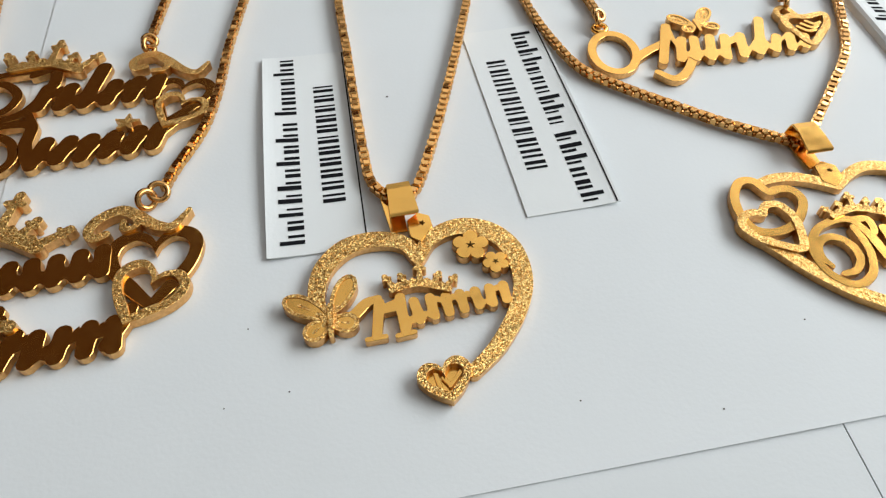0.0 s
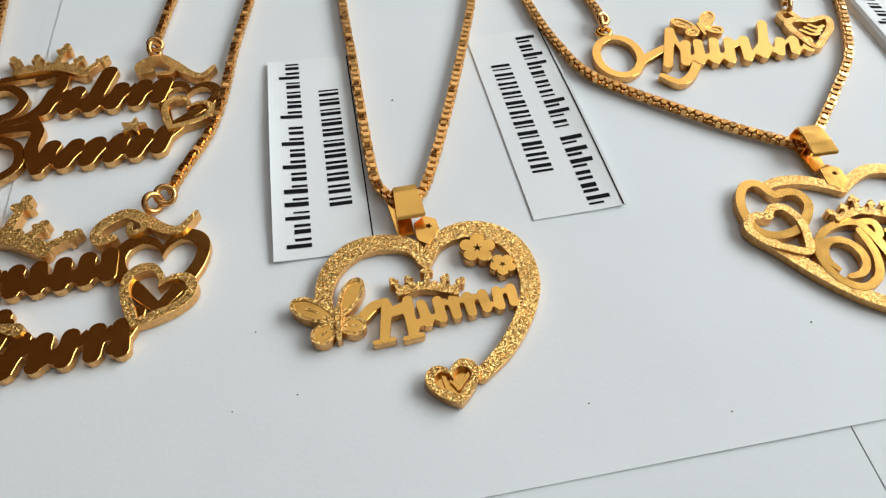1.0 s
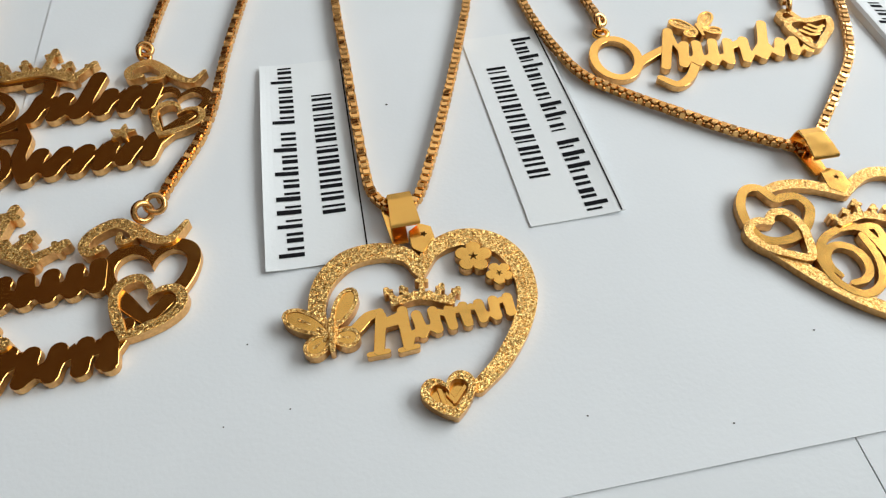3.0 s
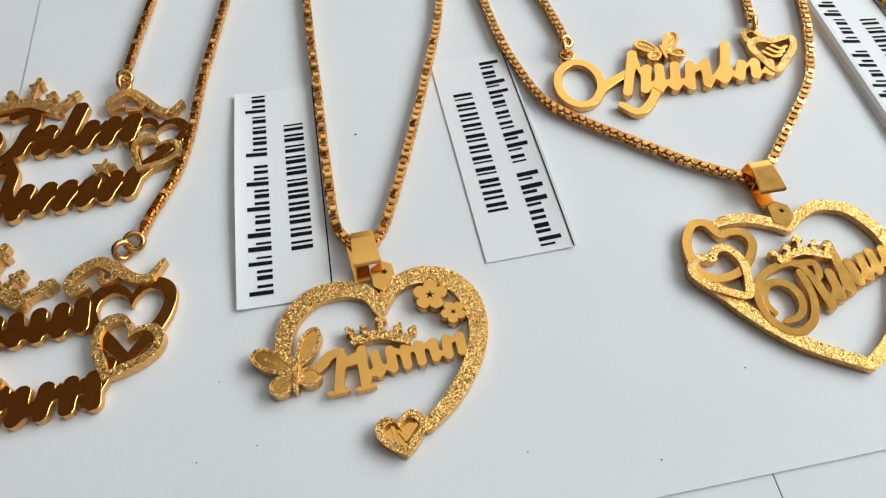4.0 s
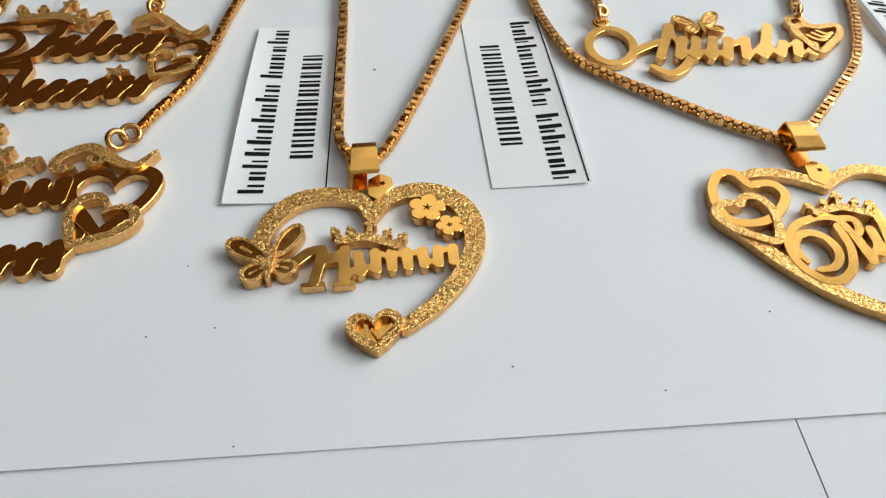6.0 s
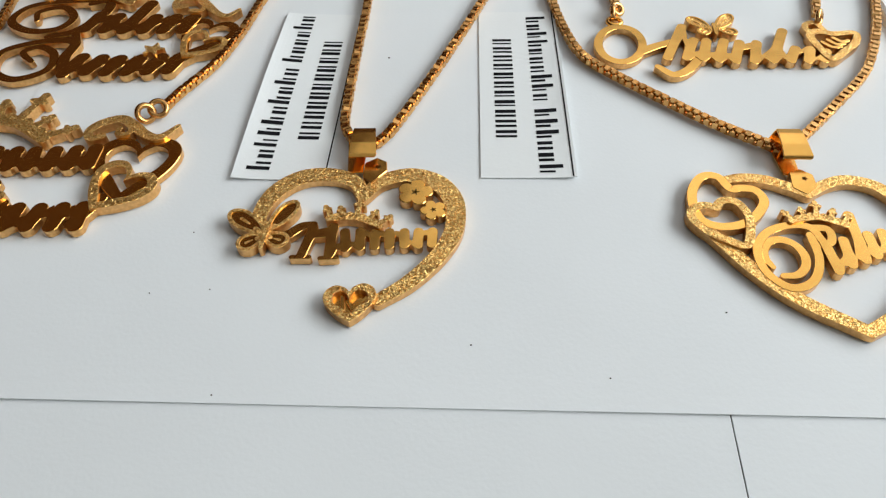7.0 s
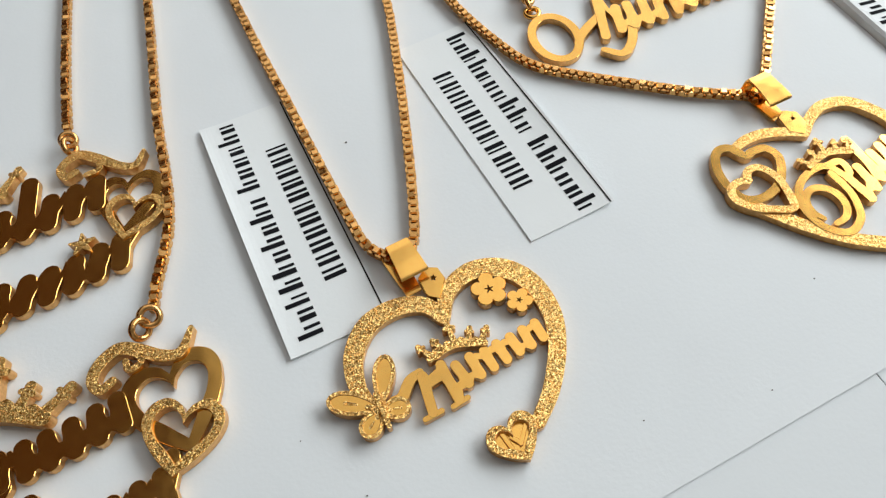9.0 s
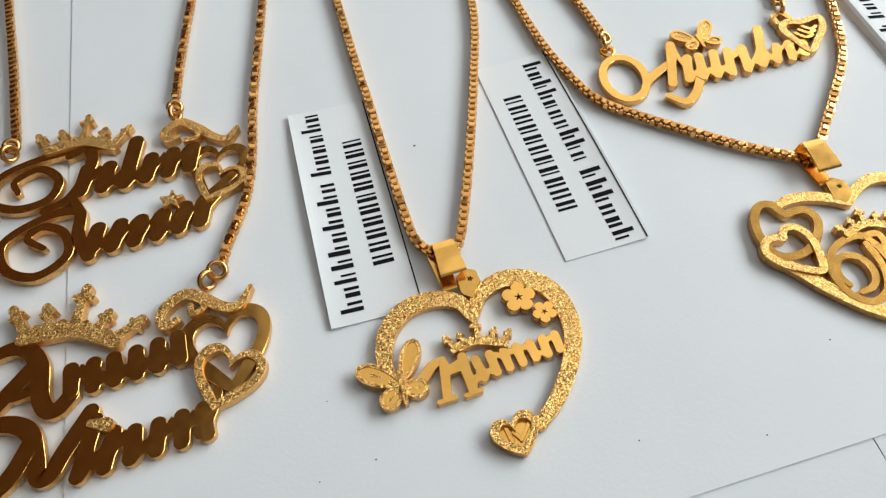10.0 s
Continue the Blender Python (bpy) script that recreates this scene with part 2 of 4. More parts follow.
def name_band(owner, base, top, count, width, tall=(), gaps=(), shut=0.0, bars=()):
    """A flat row of plain slanted bars, joined at the foot, or at the head where there is a gap, in place of the cut-out lettering."""
    rows = []
    count = len(bars) or count
    for k in range(count):
        if bars:
            a, b = Vector(bars[k][:2]), Vector(bars[k][2:])
        else:
            a, b = along(base, k / (count - 1)), along(top, k / (count - 1))
        full = a + (b - a) * tall[k] if k in tall else b
        d = (b - a).normalized()
        rows.append((a, b, full, d, Vector((d.y, -d.x))))
    pitch = min((q[i] - p[i]).length for p, q in zip(rows, rows[1:]) for i in (0, 1))
    w = min(width * 0.64, pitch * 0.39)
    line = []
    for k, (a, b, full, d, side) in enumerate(rows):
        c = full - d * w
        lean = 0.1 * w * math.sin(2.1 * k)
        line += [c + (d * math.sin(t) - side * math.cos(t)) * w + side * lean for t in (0.0, 0.5, 1.0, 1.57, 2.14, 2.64, 3.14)]
        if k + 1 < count:
            e, f, _, _, back = rows[k + 1]
            if k in gaps:
                line += [a.lerp(b, 0.86) + side * w * 1.1, e.lerp(f, 0.86) - back * w * 1.1]
            else:
                line += [a.lerp(b, 0.52 + shut) + side * w, a.lerp(b, 0.40 + shut) + side * w * 1.12, e.lerp(f, 0.36 + shut) - back * w * 1.12, e.lerp(f, 0.46 + shut) - back * w]
    for k in range(count - 1, -1, -1):
        a, b, full, d, side = rows[k]
        c = a + d * w * 0.8
        line += [c + (side * math.cos(t) - d * math.sin(t)) * w for t in (0.2, 0.7, 1.2, 1.7, 2.2, 2.7)]
        if k:
            e, f, _, _, back = rows[k - 1]
            if k - 1 in gaps:
                line += [a.lerp(b, 0.46 - shut) - side * w, a.lerp(b, 0.58 - shut) - side * w * 1.12, e.lerp(f, 0.60 - shut) + back * w * 1.12, e.lerp(f, 0.48 - shut) + back * w]
            else:
                line += [(a.lerp(b, 0.16) + e.lerp(f, 0.16)) / 2]
    return part("name_band", plate(bmesh.new(), line, BASE, TOP + 0.1, 0.045), GOLD, owner, "polished gold name band of slanted bars")


def crown(owner, base, tips, width=1.0, z=TOP + 0.35):
    bm = bmesh.new()
    arc = spline(base, 8)
    stroke(bm, base, width * 1.7, BASE, z)
    for k, tip in enumerate(tips):
        foot = along(arc, (k + 0.25) / (len(tips) - 0.5))
        t = Vector(tip)
        big = 1.35 if k == len(tips) // 2 else 1.0
        stroke(bm, [foot, foot.lerp(t, 0.6), t], [width * 1.7, width * 1.1, width * 1.35], BASE, z, n=4)
        d = (t - foot).normalized()
        side = Vector((-d.y, d.x))
        knob = foot.lerp(t, 0.78)
        stroke(bm, [knob - side * width * 0.75 * big, knob + d * 0.25, knob + side * width * 0.75 * big], width * 0.75 * big, BASE, z, n=3)
    for k in range(len(tips) - 1):
        a, b = along(arc, (k + 0.25) / (len(tips) - 0.5)), along(arc, (k + 1.25) / (len(tips) - 0.5))
        up = (Vector(tips[k]) + Vector(tips[k + 1]) - a - b) * 0.16
        stroke(bm, [a, (a + b) / 2 + up, b], width * 0.8, BASE, z, n=3)
    return part("crown", bm, GLITTER, owner, "sparkling textured gold crown")


def oval(x, y, a, b, turn, n=22, egg=0.28):
    """The outline of an egg-shaped wing, wider towards its outer end."""
    m = Matrix.Rotation(radians(turn), 2)
    out = []
    for k in range(n):
        t = 2 * math.pi * k / n
        p = Vector((a * math.cos(t) * (1 + 0.12 * egg * max(0.0, math.cos(t)) ** 6), b * math.sin(t) * (1 + egg * math.cos(t))))
        out.append(Vector((x, y)) + m @ p)
    return out


def butterfly(owner, head, tail, wings, rim, panel, width=0.5, sunk=0.16):
    """A body with four rimmed wings, each of them an oval: x, y, half length, half width, turn."""
    ob = part("butterfly", stroke(bmesh.new(), [head, tail], [width * 1.6, width * 1.2], BASE, TOP + 0.5), rim, owner, "gold butterfly with raised wing rims")
    body = (Vector(head) + Vector(tail)) / 2
    for x, y, a, b, turn in wings:
        part("wing", plate(bmesh.new(), oval(x, y, a, b, turn), BASE, TOP + 0.35 - sunk, 0.1), panel, ob)
        part("wing_rim", stroke(bmesh.new(), oval(x, y, a, b, turn), width, BASE, TOP + 0.35, closed=True, smooth_path=False), rim, ob)
        part("wing_root", stroke(bmesh.new(), [body, (body + Vector((x, y))) / 2], width * 1.3, BASE, TOP + 0.3, n=3), rim, ob)
        d = Vector((math.cos(radians(turn)), math.sin(radians(turn))))
        c = Vector((x, y)) + d * a * 0.1
        part("wing_spot", stroke(bmesh.new(), [c - d * a * 0.25, c + d * a * 0.25], [width * 0.5, width * 0.9], BASE, TOP + 0.28, n=3), rim, ob)
    return ob


def flower(owner, centre, radius, turn=0.0):
    """Five round petals round a star-shaped hole."""
    bm = bmesh.new()
    c, n = Vector(centre), 60
    rows = []
    for k in range(n):
        a = 2 * math.pi * k / n + turn
        d = Vector((math.cos(a), math.sin(a)))
        outer = radius * (0.66 + 0.34 * abs(math.cos(2.5 * (a - turn))) ** 0.6)
        hole = radius * (0.10 + 0.16 * (0.5 + 0.5 * math.cos(5 * (a - turn))) ** 2)
        rows.append([bm.verts.new((*(c + d * r), z)) for r, z in ((hole, BASE), (hole, TOP + 0.3), (outer - 0.12, TOP + 0.3), (outer, TOP + 0.18), (outer, BASE))])
    for k in range(n):
        a, b = rows[k], rows[(k + 1) % n]
        for i in range(4):
            bm.faces.new((a[i], a[i + 1], b[i + 1], b[i]))
    return part("flower", bm, GOLD, owner, "polished five-petalled gold flower")


def bail(owner, x, y, turn, length=7.4, wide=4.5, slide=0.0):
    """A gold band folded over the chain, open at its lower end; x, y: the middle of its upper edge. slide: how far its back leaf stands aside."""
    end = -length + 2.4
    line = [(end - 1.8, 0.75), (end * 0.5, 0.62), (-0.2, 0.6), (0.45, 1.2), (0.5, 2.9), (0.1, 3.62), (-1.2, 3.82), (end * 0.6, 3.72), (end, 3.36), (end - 0.28, 3.0), (end - 0.1, 2.6)]
    scale = [0.62, 0.76, 0.86, 0.9, 0.9, 0.92, 0.96, 1.04, 1.12, 1.1, 1.04]
    pts = [Vector(p) for p in line]
    m = Matrix.Translation((x, y, 0)) @ Matrix.Rotation(radians(turn), 4, "Z")
    bm, rows = bmesh.new(), []
    for k, (p, s) in enumerate(zip(pts, scale)):
        t = (pts[min(k + 1, len(pts) - 1)] - pts[max(k - 1, 0)]).normalized()
        q = p + Vector((-t.y, t.x)) * 0.3
        w = wide / 2 * s
        d = slide * max(0.0, 1 - p.y / 3.0)
        rows.append([bm.verts.new(m @ Vector(c)) for c in ((d - w, p.x, p.y), (d + w, p.x, p.y), (d + w, q.x, q.y), (d - w, q.x, q.y))])
    for a, b in zip(rows, rows[1:]):
        for i in range(4):
            bm.faces.new((a[i], a[(i + 1) % 4], b[(i + 1) % 4], b[i]))
    bm.faces.new(rows[0])
    bm.faces.new(rows[-1][::-1])
    bmesh.ops.recalc_face_normals(bm, faces=bm.faces)
    bmesh.ops.bevel(bm, geom=list(bm.edges), offset=0.07, segments=2, affect="EDGES")
    return part("bail", bm, GOLD, owner, "polished folded gold bail")


def lug(owner, outline, hole, radius):
    """A flat eye plate with a small star-shaped hole, under a bail."""
    c, n = Vector(hole), 40
    pts = [Vector(p) for p in outline]
    bm, rows = bmesh.new(), []
    for k in range(n):
        a = 2 * math.pi * k / n
        d = Vector((math.cos(a), math.sin(a)))
        reach = 0.0
        for p, q in zip(pts, pts[1:] + pts[:1]):
            e = q - p
            den = d.x * e.y - d.y * e.x
            if abs(den) > 1e-9:
                f = p - c
                far, share = (f.x * e.y - f.y * e.x) / den, (f.x * d.y - f.y * d.x) / den
                if far > 0 and -1e-6 <= share <= 1.000001:
                    reach = max(reach, far)
        inner = radius * (0.55 + 0.45 * math.cos(2.5 * a) ** 2)
        rows.append([bm.verts.new((*(c + d * w), z)) for w, z in ((inner, BASE), (inner, TOP + 0.1), (reach - 0.12, TOP + 0.1), (reach, TOP - 0.02), (reach, BASE))])
    for k in range(n):
        a, b = rows[k], rows[(k + 1) % n]
        for i in range(5):
            bm.faces.new((a[i], a[(i + 1) % 5], b[(i + 1) % 5], b[i]))
    return part("lug", bm, GOLD, owner)


def heart_line(notch, tip, lean_l, lean_r):
    """The outline of a heart from its notch, its tip and the reach of its two lobes."""
    n, t = Vector(notch), Vector(tip)
    d = n - t
    s = Vector((d.y, -d.x)).normalized()
    u = d.normalized()
    h = d.length

    def at(side, up):
        return n + s * side + u * up

    def side(reach, w):
        return [at(w * reach * 0.17, reach * 0.27), at(w * reach * 0.52, reach * 0.44), at(w * reach * 0.87, reach * 0.27), at(w * reach, -reach * 0.10), at(w * reach * 0.84, -h * 0.38), at(w * reach * 0.42, -h * 0.72)]

    one = [n] + side(lean_l, -1) + [t]
    two = side(lean_r, 1)[::-1]
    first = spline(one, 5)
    second = spline([t] + two + [n], 5)
    return first + second[1:-1]


def heart(owner, name, notch, tip, left, right, width, mat, z, label=""):
    """A flat heart-shaped ring cut from one plate."""
    line = heart_line(notch, tip, left, right)
    c = Vector(notch).lerp(Vector(tip), 0.36)
    bm = bmesh.new()
    rows = []
    for p in line:
        d = p - c
        r = max(d.length, 0.1)
        half = width / 2 * (1.0 if r > width else 0.8)
        u = d / r
        rows.append([bm.verts.new((*(c + u * q), h)) for q, h in ((r + half, BASE), (r + half, z - 0.07), (r + half - 0.07, z), (r - half + 0.07, z), (r - half, z - 0.07), (r - half, BASE))])
    count = len(rows)
    for k in range(count):
        a, b = rows[k], rows[(k + 1) % count]
        for i in range(6):
            bm.faces.new((a[i], a[(i + 1) % 6], b[(i + 1) % 6], b[i]))
    return part(name, bm, mat, owner, label)


def jump_ring(owner, x, y, z, turn=(60, 0, 20), radius=1.5):
    m = Euler([radians(a) for a in turn]).to_matrix().to_4x4()
    return part("jump_ring", ring(bmesh.new(), (x, y, z), radius * 0.93, 0.52, m), CHAIN, owner, "gold wire jump ring", True)


# ---------------------------------------------------------------- chains
PITCH, HALF = 0.77, 0.82


def link_mesh():
    """One square link of a box chain, lying along x."""
    bm = bmesh.new()
    loops = []
    reach, band = 0.62, 0.50
    corners = [(1, 1), (-1, 1), (-1, -1), (1, -1)]
    path = []
    for cx, cz in corners:
        path += [(cx * reach, cz * HALF * 0.66), (cx * reach * 0.72, cz * HALF)] if cx * cz > 0 else [(cx * reach * 0.72, cz * HALF), (cx * reach, cz * HALF * 0.66)]
    for x, z in path:
        inner = (x * 0.55, z * 0.55)
        loops.append([bm.verts.new((px * MM, py * MM, pz * MM)) for px, py, pz in ((x, -band, z), (x, band, z), (inner[0], band, inner[1]), (inner[0], -band, inner[1]))])
    for k in range(len(loops)):
        a, b = loops[k], loops[(k + 1) % len(loops)]
        for i in range(4):
            bm.faces.new((a[i], a[(i + 1) % 4], b[(i + 1) % 4], b[i]))
    bmesh.ops.recalc_face_normals(bm, faces=bm.faces)
    me = bpy.data.meshes.new("link")
    bm.to_mesh(me)
    bm.free()
    me.materials.append(CHAIN)
    return me


LINK = link_mesh()


def chain(owner, pts, seen_to=178.0):
    """A box chain through control points of the plan: a core with each link as a piece of its own; far links are joined."""
    line = spline([(x, y) for x, y in pts], 24)
    o = ORIGIN[owner.name]
    core = bmesh.new()
    step = line[:: 6] + [line[-1]]
    rows = []
    for k, p in enumerate(step):
        d = (step[min(k + 1, len(step) - 1)] - step[max(k - 1, 0)]).normalized()
        s = Vector((-d.y, d.x))
        rows.append([core.verts.new((p.x + s.x * a, p.y + s.y * a, 1.1 + b)) for a, b in ((0.3, 0), (0, 0.3), (-0.3, 0), (0, -0.3))])
    for a, b in zip(rows, rows[1:]):
        for i in range(4):
            core.faces.new((a[i], a[(i + 1) % 4], b[(i + 1) % 4], b[i]))
    ob = part("chain", core, CHAIN, owner, "gold box chain")
    far_v, far_f = [], []
    run, at, k = 0.0, 0.0, 0
    for a, b in zip(line, line[1:]):
        seg = (b - a).length
        while at <= run + seg:
            p = a.lerp(b, (at - run) / seg)
            d = b - a
            wob = 7 * math.sin(k * 1.7) + 5 * math.sin(k * 0.61)
            m = Matrix.Translation((Vector((p.x, p.y, 1.12)) - o) * MM) @ Matrix.Rotation(math.atan2(d.y, d.x), 4, "Z") @ Matrix.Rotation(radians(90 * (k % 2) + wob), 4, "X")
            if p.y < seen_to:
                piece = new("link", LINK)
                piece.parent = ob
                piece.matrix_basis = m
            else:
                n = len(far_v)
                far_v += [m @ v.co for v in LINK.vertices]
                far_f += [[n + i for i in f.vertices] for f in LINK.polygons]
            at += PITCH
            k += 1
        run += seg
    if far_v:
        me = bpy.data.meshes.new("chain_end")
        me.from_pydata(far_v, [], far_f)
        me.materials.append(CHAIN)
        end = new("chain_end", me)
        end.parent = owner
        tagged(end, kind="stuff")
    return ob


# ---------------------------------------------------------------- the room
def setting(name, bm, mat, kind="structure", label="", category=""):
    bmesh.ops.recalc_face_normals(bm, faces=bm.faces)
    me = bpy.data.meshes.new(name)
    bm.to_mesh(me)
    bm.free()
    me.materials.append(mat)
    return tagged(new(name, me), label, category, "", kind)


def slab(name, mat, x0, x1, y0, y1, z0, z1, label, category):
    bm = bmesh.new()
    box(bm, x0, x1, y0, y1, z0, z1)
    return setting(name, bm, mat, "structure", label, category)


XW, XE, YS, YN, ZF, ZC = -0.56, 0.95, -1.3, 2.9, -0.76, 1.75
slab("floor", FLOOR, XW - 0.1, XE + 0.1, YS - 0.1, YN + 0.1, ZF - 0.1, ZF, "brown wooden floor of the room", "floor")
slab("ceiling", CEILING, XW - 0.1, XE + 0.1, YS - 0.1, YN + 0.1, ZC, ZC + 0.1, "plain white painted ceiling", "ceiling")
# dark wall put out of view so that the left-hand gold reflects brown
slab("unseen_dark_wall", DARK_WALL, XW - 0.1, XW, YS, YN, ZF, ZC, "unseen dark brown wall for the gold to reflect", "wall")
slab("wall_south", WALL, XW - 0.1, XE + 0.1, YS - 0.1, YS, ZF, ZC, "plain white painted wall", "wall")
slab("wall_north", WALL, XW - 0.1, XE + 0.1, YN, YN + 0.1, ZF, ZC, "plain white painted wall", "wall")
# the second opening is made up, to go with the added side lamp
WINDOWS = [(-0.2, 1.2, 0.33, 0.95), (1.36, 2.76, 0.75, 1.66)]
_bm = bmesh.new()
_y = YS
for y0, y1, z0, z1 in WINDOWS:
    box(_bm, XE, XE + 0.1, _y, y0, ZF, ZC)
    box(_bm, XE, XE + 0.1, y0, y1, ZF, z0)
    box(_bm, XE, XE + 0.1, y0, y1, z1, ZC)
    _y = y1
box(_bm, XE, XE + 0.1, _y, YN, ZF, ZC)
setting("wall_east", _bm, WALL, "structure", "plain white painted wall with a window and an added opening", "wall")
for _name, (y0, y1, z0, z1) in zip(("window_1", "added_window"), WINDOWS):
    _bm = bmesh.new()
    for _a, _b, _c, _d in ((y0, y0 + 0.04, z0, z1), (y1 - 0.04, y1, z0, z1), (y0 + 0.04, y1 - 0.04, z0, z0 + 0.04), (y0 + 0.04, y1 - 0.04, z1 - 0.04, z1)):
        box(_bm, XE + 0.03, XE + 0.07, _a, _b, _c, _d)
    _window = setting(_name, _bm, FRAME, "structure", "unseen white framed window with a light in front", "window")
    _bm = bmesh.new()
    box(_bm, XE + 0.045, XE + 0.051, y0 + 0.04, y1 - 0.04, z0 + 0.04, z1 - 0.04)
    _pane = setting("pane", _bm, GLASS, "")
    _pane.parent = _window
    _pane.visible_shadow = False

# broad glowing surfaces added on the ceiling for the gold to reflect, the nearer ones dimmer
GLOWS = [
    (-480, 60, 150, 1400, GLOW_FAINT, "broad faint ceiling glow, added for the gold to reflect"),
    (140, 900, 150, 1400, GLOW_DIM, "broad dim ceiling glow, added for the gold to reflect"),
    (-480, 900, 1480, 2750, GLOW_BRIGHT, "broad bright ceiling glow, added for the gold to reflect"),
]
for LX0, LX1, LY0, LY1, _glow, _words in GLOWS:
    _light = thing("ceiling_glow", (LX0 + LX1) / 2, (LY0 + LY1) / 2, ZC * 1000, _words, "ceiling light", "ceiling light panels")
    _bm = bmesh.new()
    for _b in ((LX0 - 30, LX1 + 30, LY0 - 30, LY0), (LX0 - 30, LX1 + 30, LY1, LY1 + 30), (LX0 - 30, LX0, LY0, LY1), (LX1, LX1 + 30, LY0, LY1)):
        box(_bm, *_b, ZC * 1000 - 50, ZC * 1000)
    part("frame", _bm, FRAME, _light)
    _bm = bmesh.new()
    box(_bm, LX0, LX1, LY0, LY1, ZC * 1000 - 40, ZC * 1000 - 32)
    part("glow_surface", _bm, _glow, _light, "added glowing surface")

# ---------------------------------------------------------------- the table and its paper sheets
_table = thing("table", 250, 250, ZF * 1000, "dark brown wooden table under white paper sheets", "table")
_bm = bmesh.new()
box(_bm, -400, 780, -250, 650, -30.6, -0.64)
bmesh.ops.bevel(_bm, geom=list(_bm.edges), offset=3, segments=2, affect="EDGES")
part("tabletop", _bm, TABLE, _table)
for _x in (-350, 730):
    for _y in (-200, 600):
        _bm = bmesh.new()
        box(_bm, _x - 25, _x + 25, _y - 25, _y + 25, ZF * 1000, -30.6)
        part("leg", _bm, TABLE, _table)


def sheet(name, corner, angle, wide, tall, z0, z1, mat, label, curl=0.0):
    """A sheet of paper from its lower left corner, with faint waves and a lifted lower edge."""
    bm = bmesh.new()
    m = Matrix.Translation((corner[0], corner[1], 0)) @ Matrix.Rotation(radians(angle), 4, "Z")
    nx, ny = 28, 40

    def grid(z, lift):
        rows = []
        for j in range(ny + 1):
            row = []
            for i in range(nx + 1):
                x, y = wide * i / nx, tall * (j / ny) ** 1.6
                wave = curl * math.exp(-y / 3.0) * (0.55 + 0.45 * math.sin(x * 0.055 + 1.0)) if lift else 0.0
                row.append(bm.verts.new(m @ Vector((x, y, z + wave))))
            rows.append(row)
        return rows
    up, down = grid(z1, True), grid(z0, True)
    for rows in (up, down):
        for j in range(ny):
            for i in range(nx):
                bm.faces.new((rows[j][i], rows[j][i + 1], rows[j + 1][i + 1], rows[j + 1][i]))
    rim = [(0, i) for i in range(nx)] + [(j, nx) for j in range(ny)] + [(ny, nx - i) for i in range(nx)] + [(ny - j, 0) for j in range(ny)]
    for k in range(len(rim)):
        (a, b), (c, d) = rim[k], rim[(k + 1) % len(rim)]
        bm.faces.new((up[a][b], up[c][d], down[c][d], down[a][b]))
    ob = thing(name, corner[0], corner[1], z0, label, "paper sheet", "paper sheets on the table")
    part("page", bm, mat, ob)
    return ob


sheet("paper_sheet", (-60.4, 20.6), 10.4, 210, 297, -0.2, 0.0, PAPER, "smooth white paper sheet under the gold necklaces", 0.12)
sheet("paper_sheet", (-116.60, -268.18), 8.34, 209.5, 297, -0.42, -0.24, PAPER_B, "white paper sheet partly under another sheet")
sheet("paper_sheet", (90.86, -237.76), 8.34, 210, 297, -0.42, -0.22, PAPER_B, "white paper sheet partly under another sheet")
sheet("paper_sheet", (-266.6, 3.1), 10.4, 211, 297, -0.40, -0.215, PAPER_B, "white paper sheet beside the middle sheet")


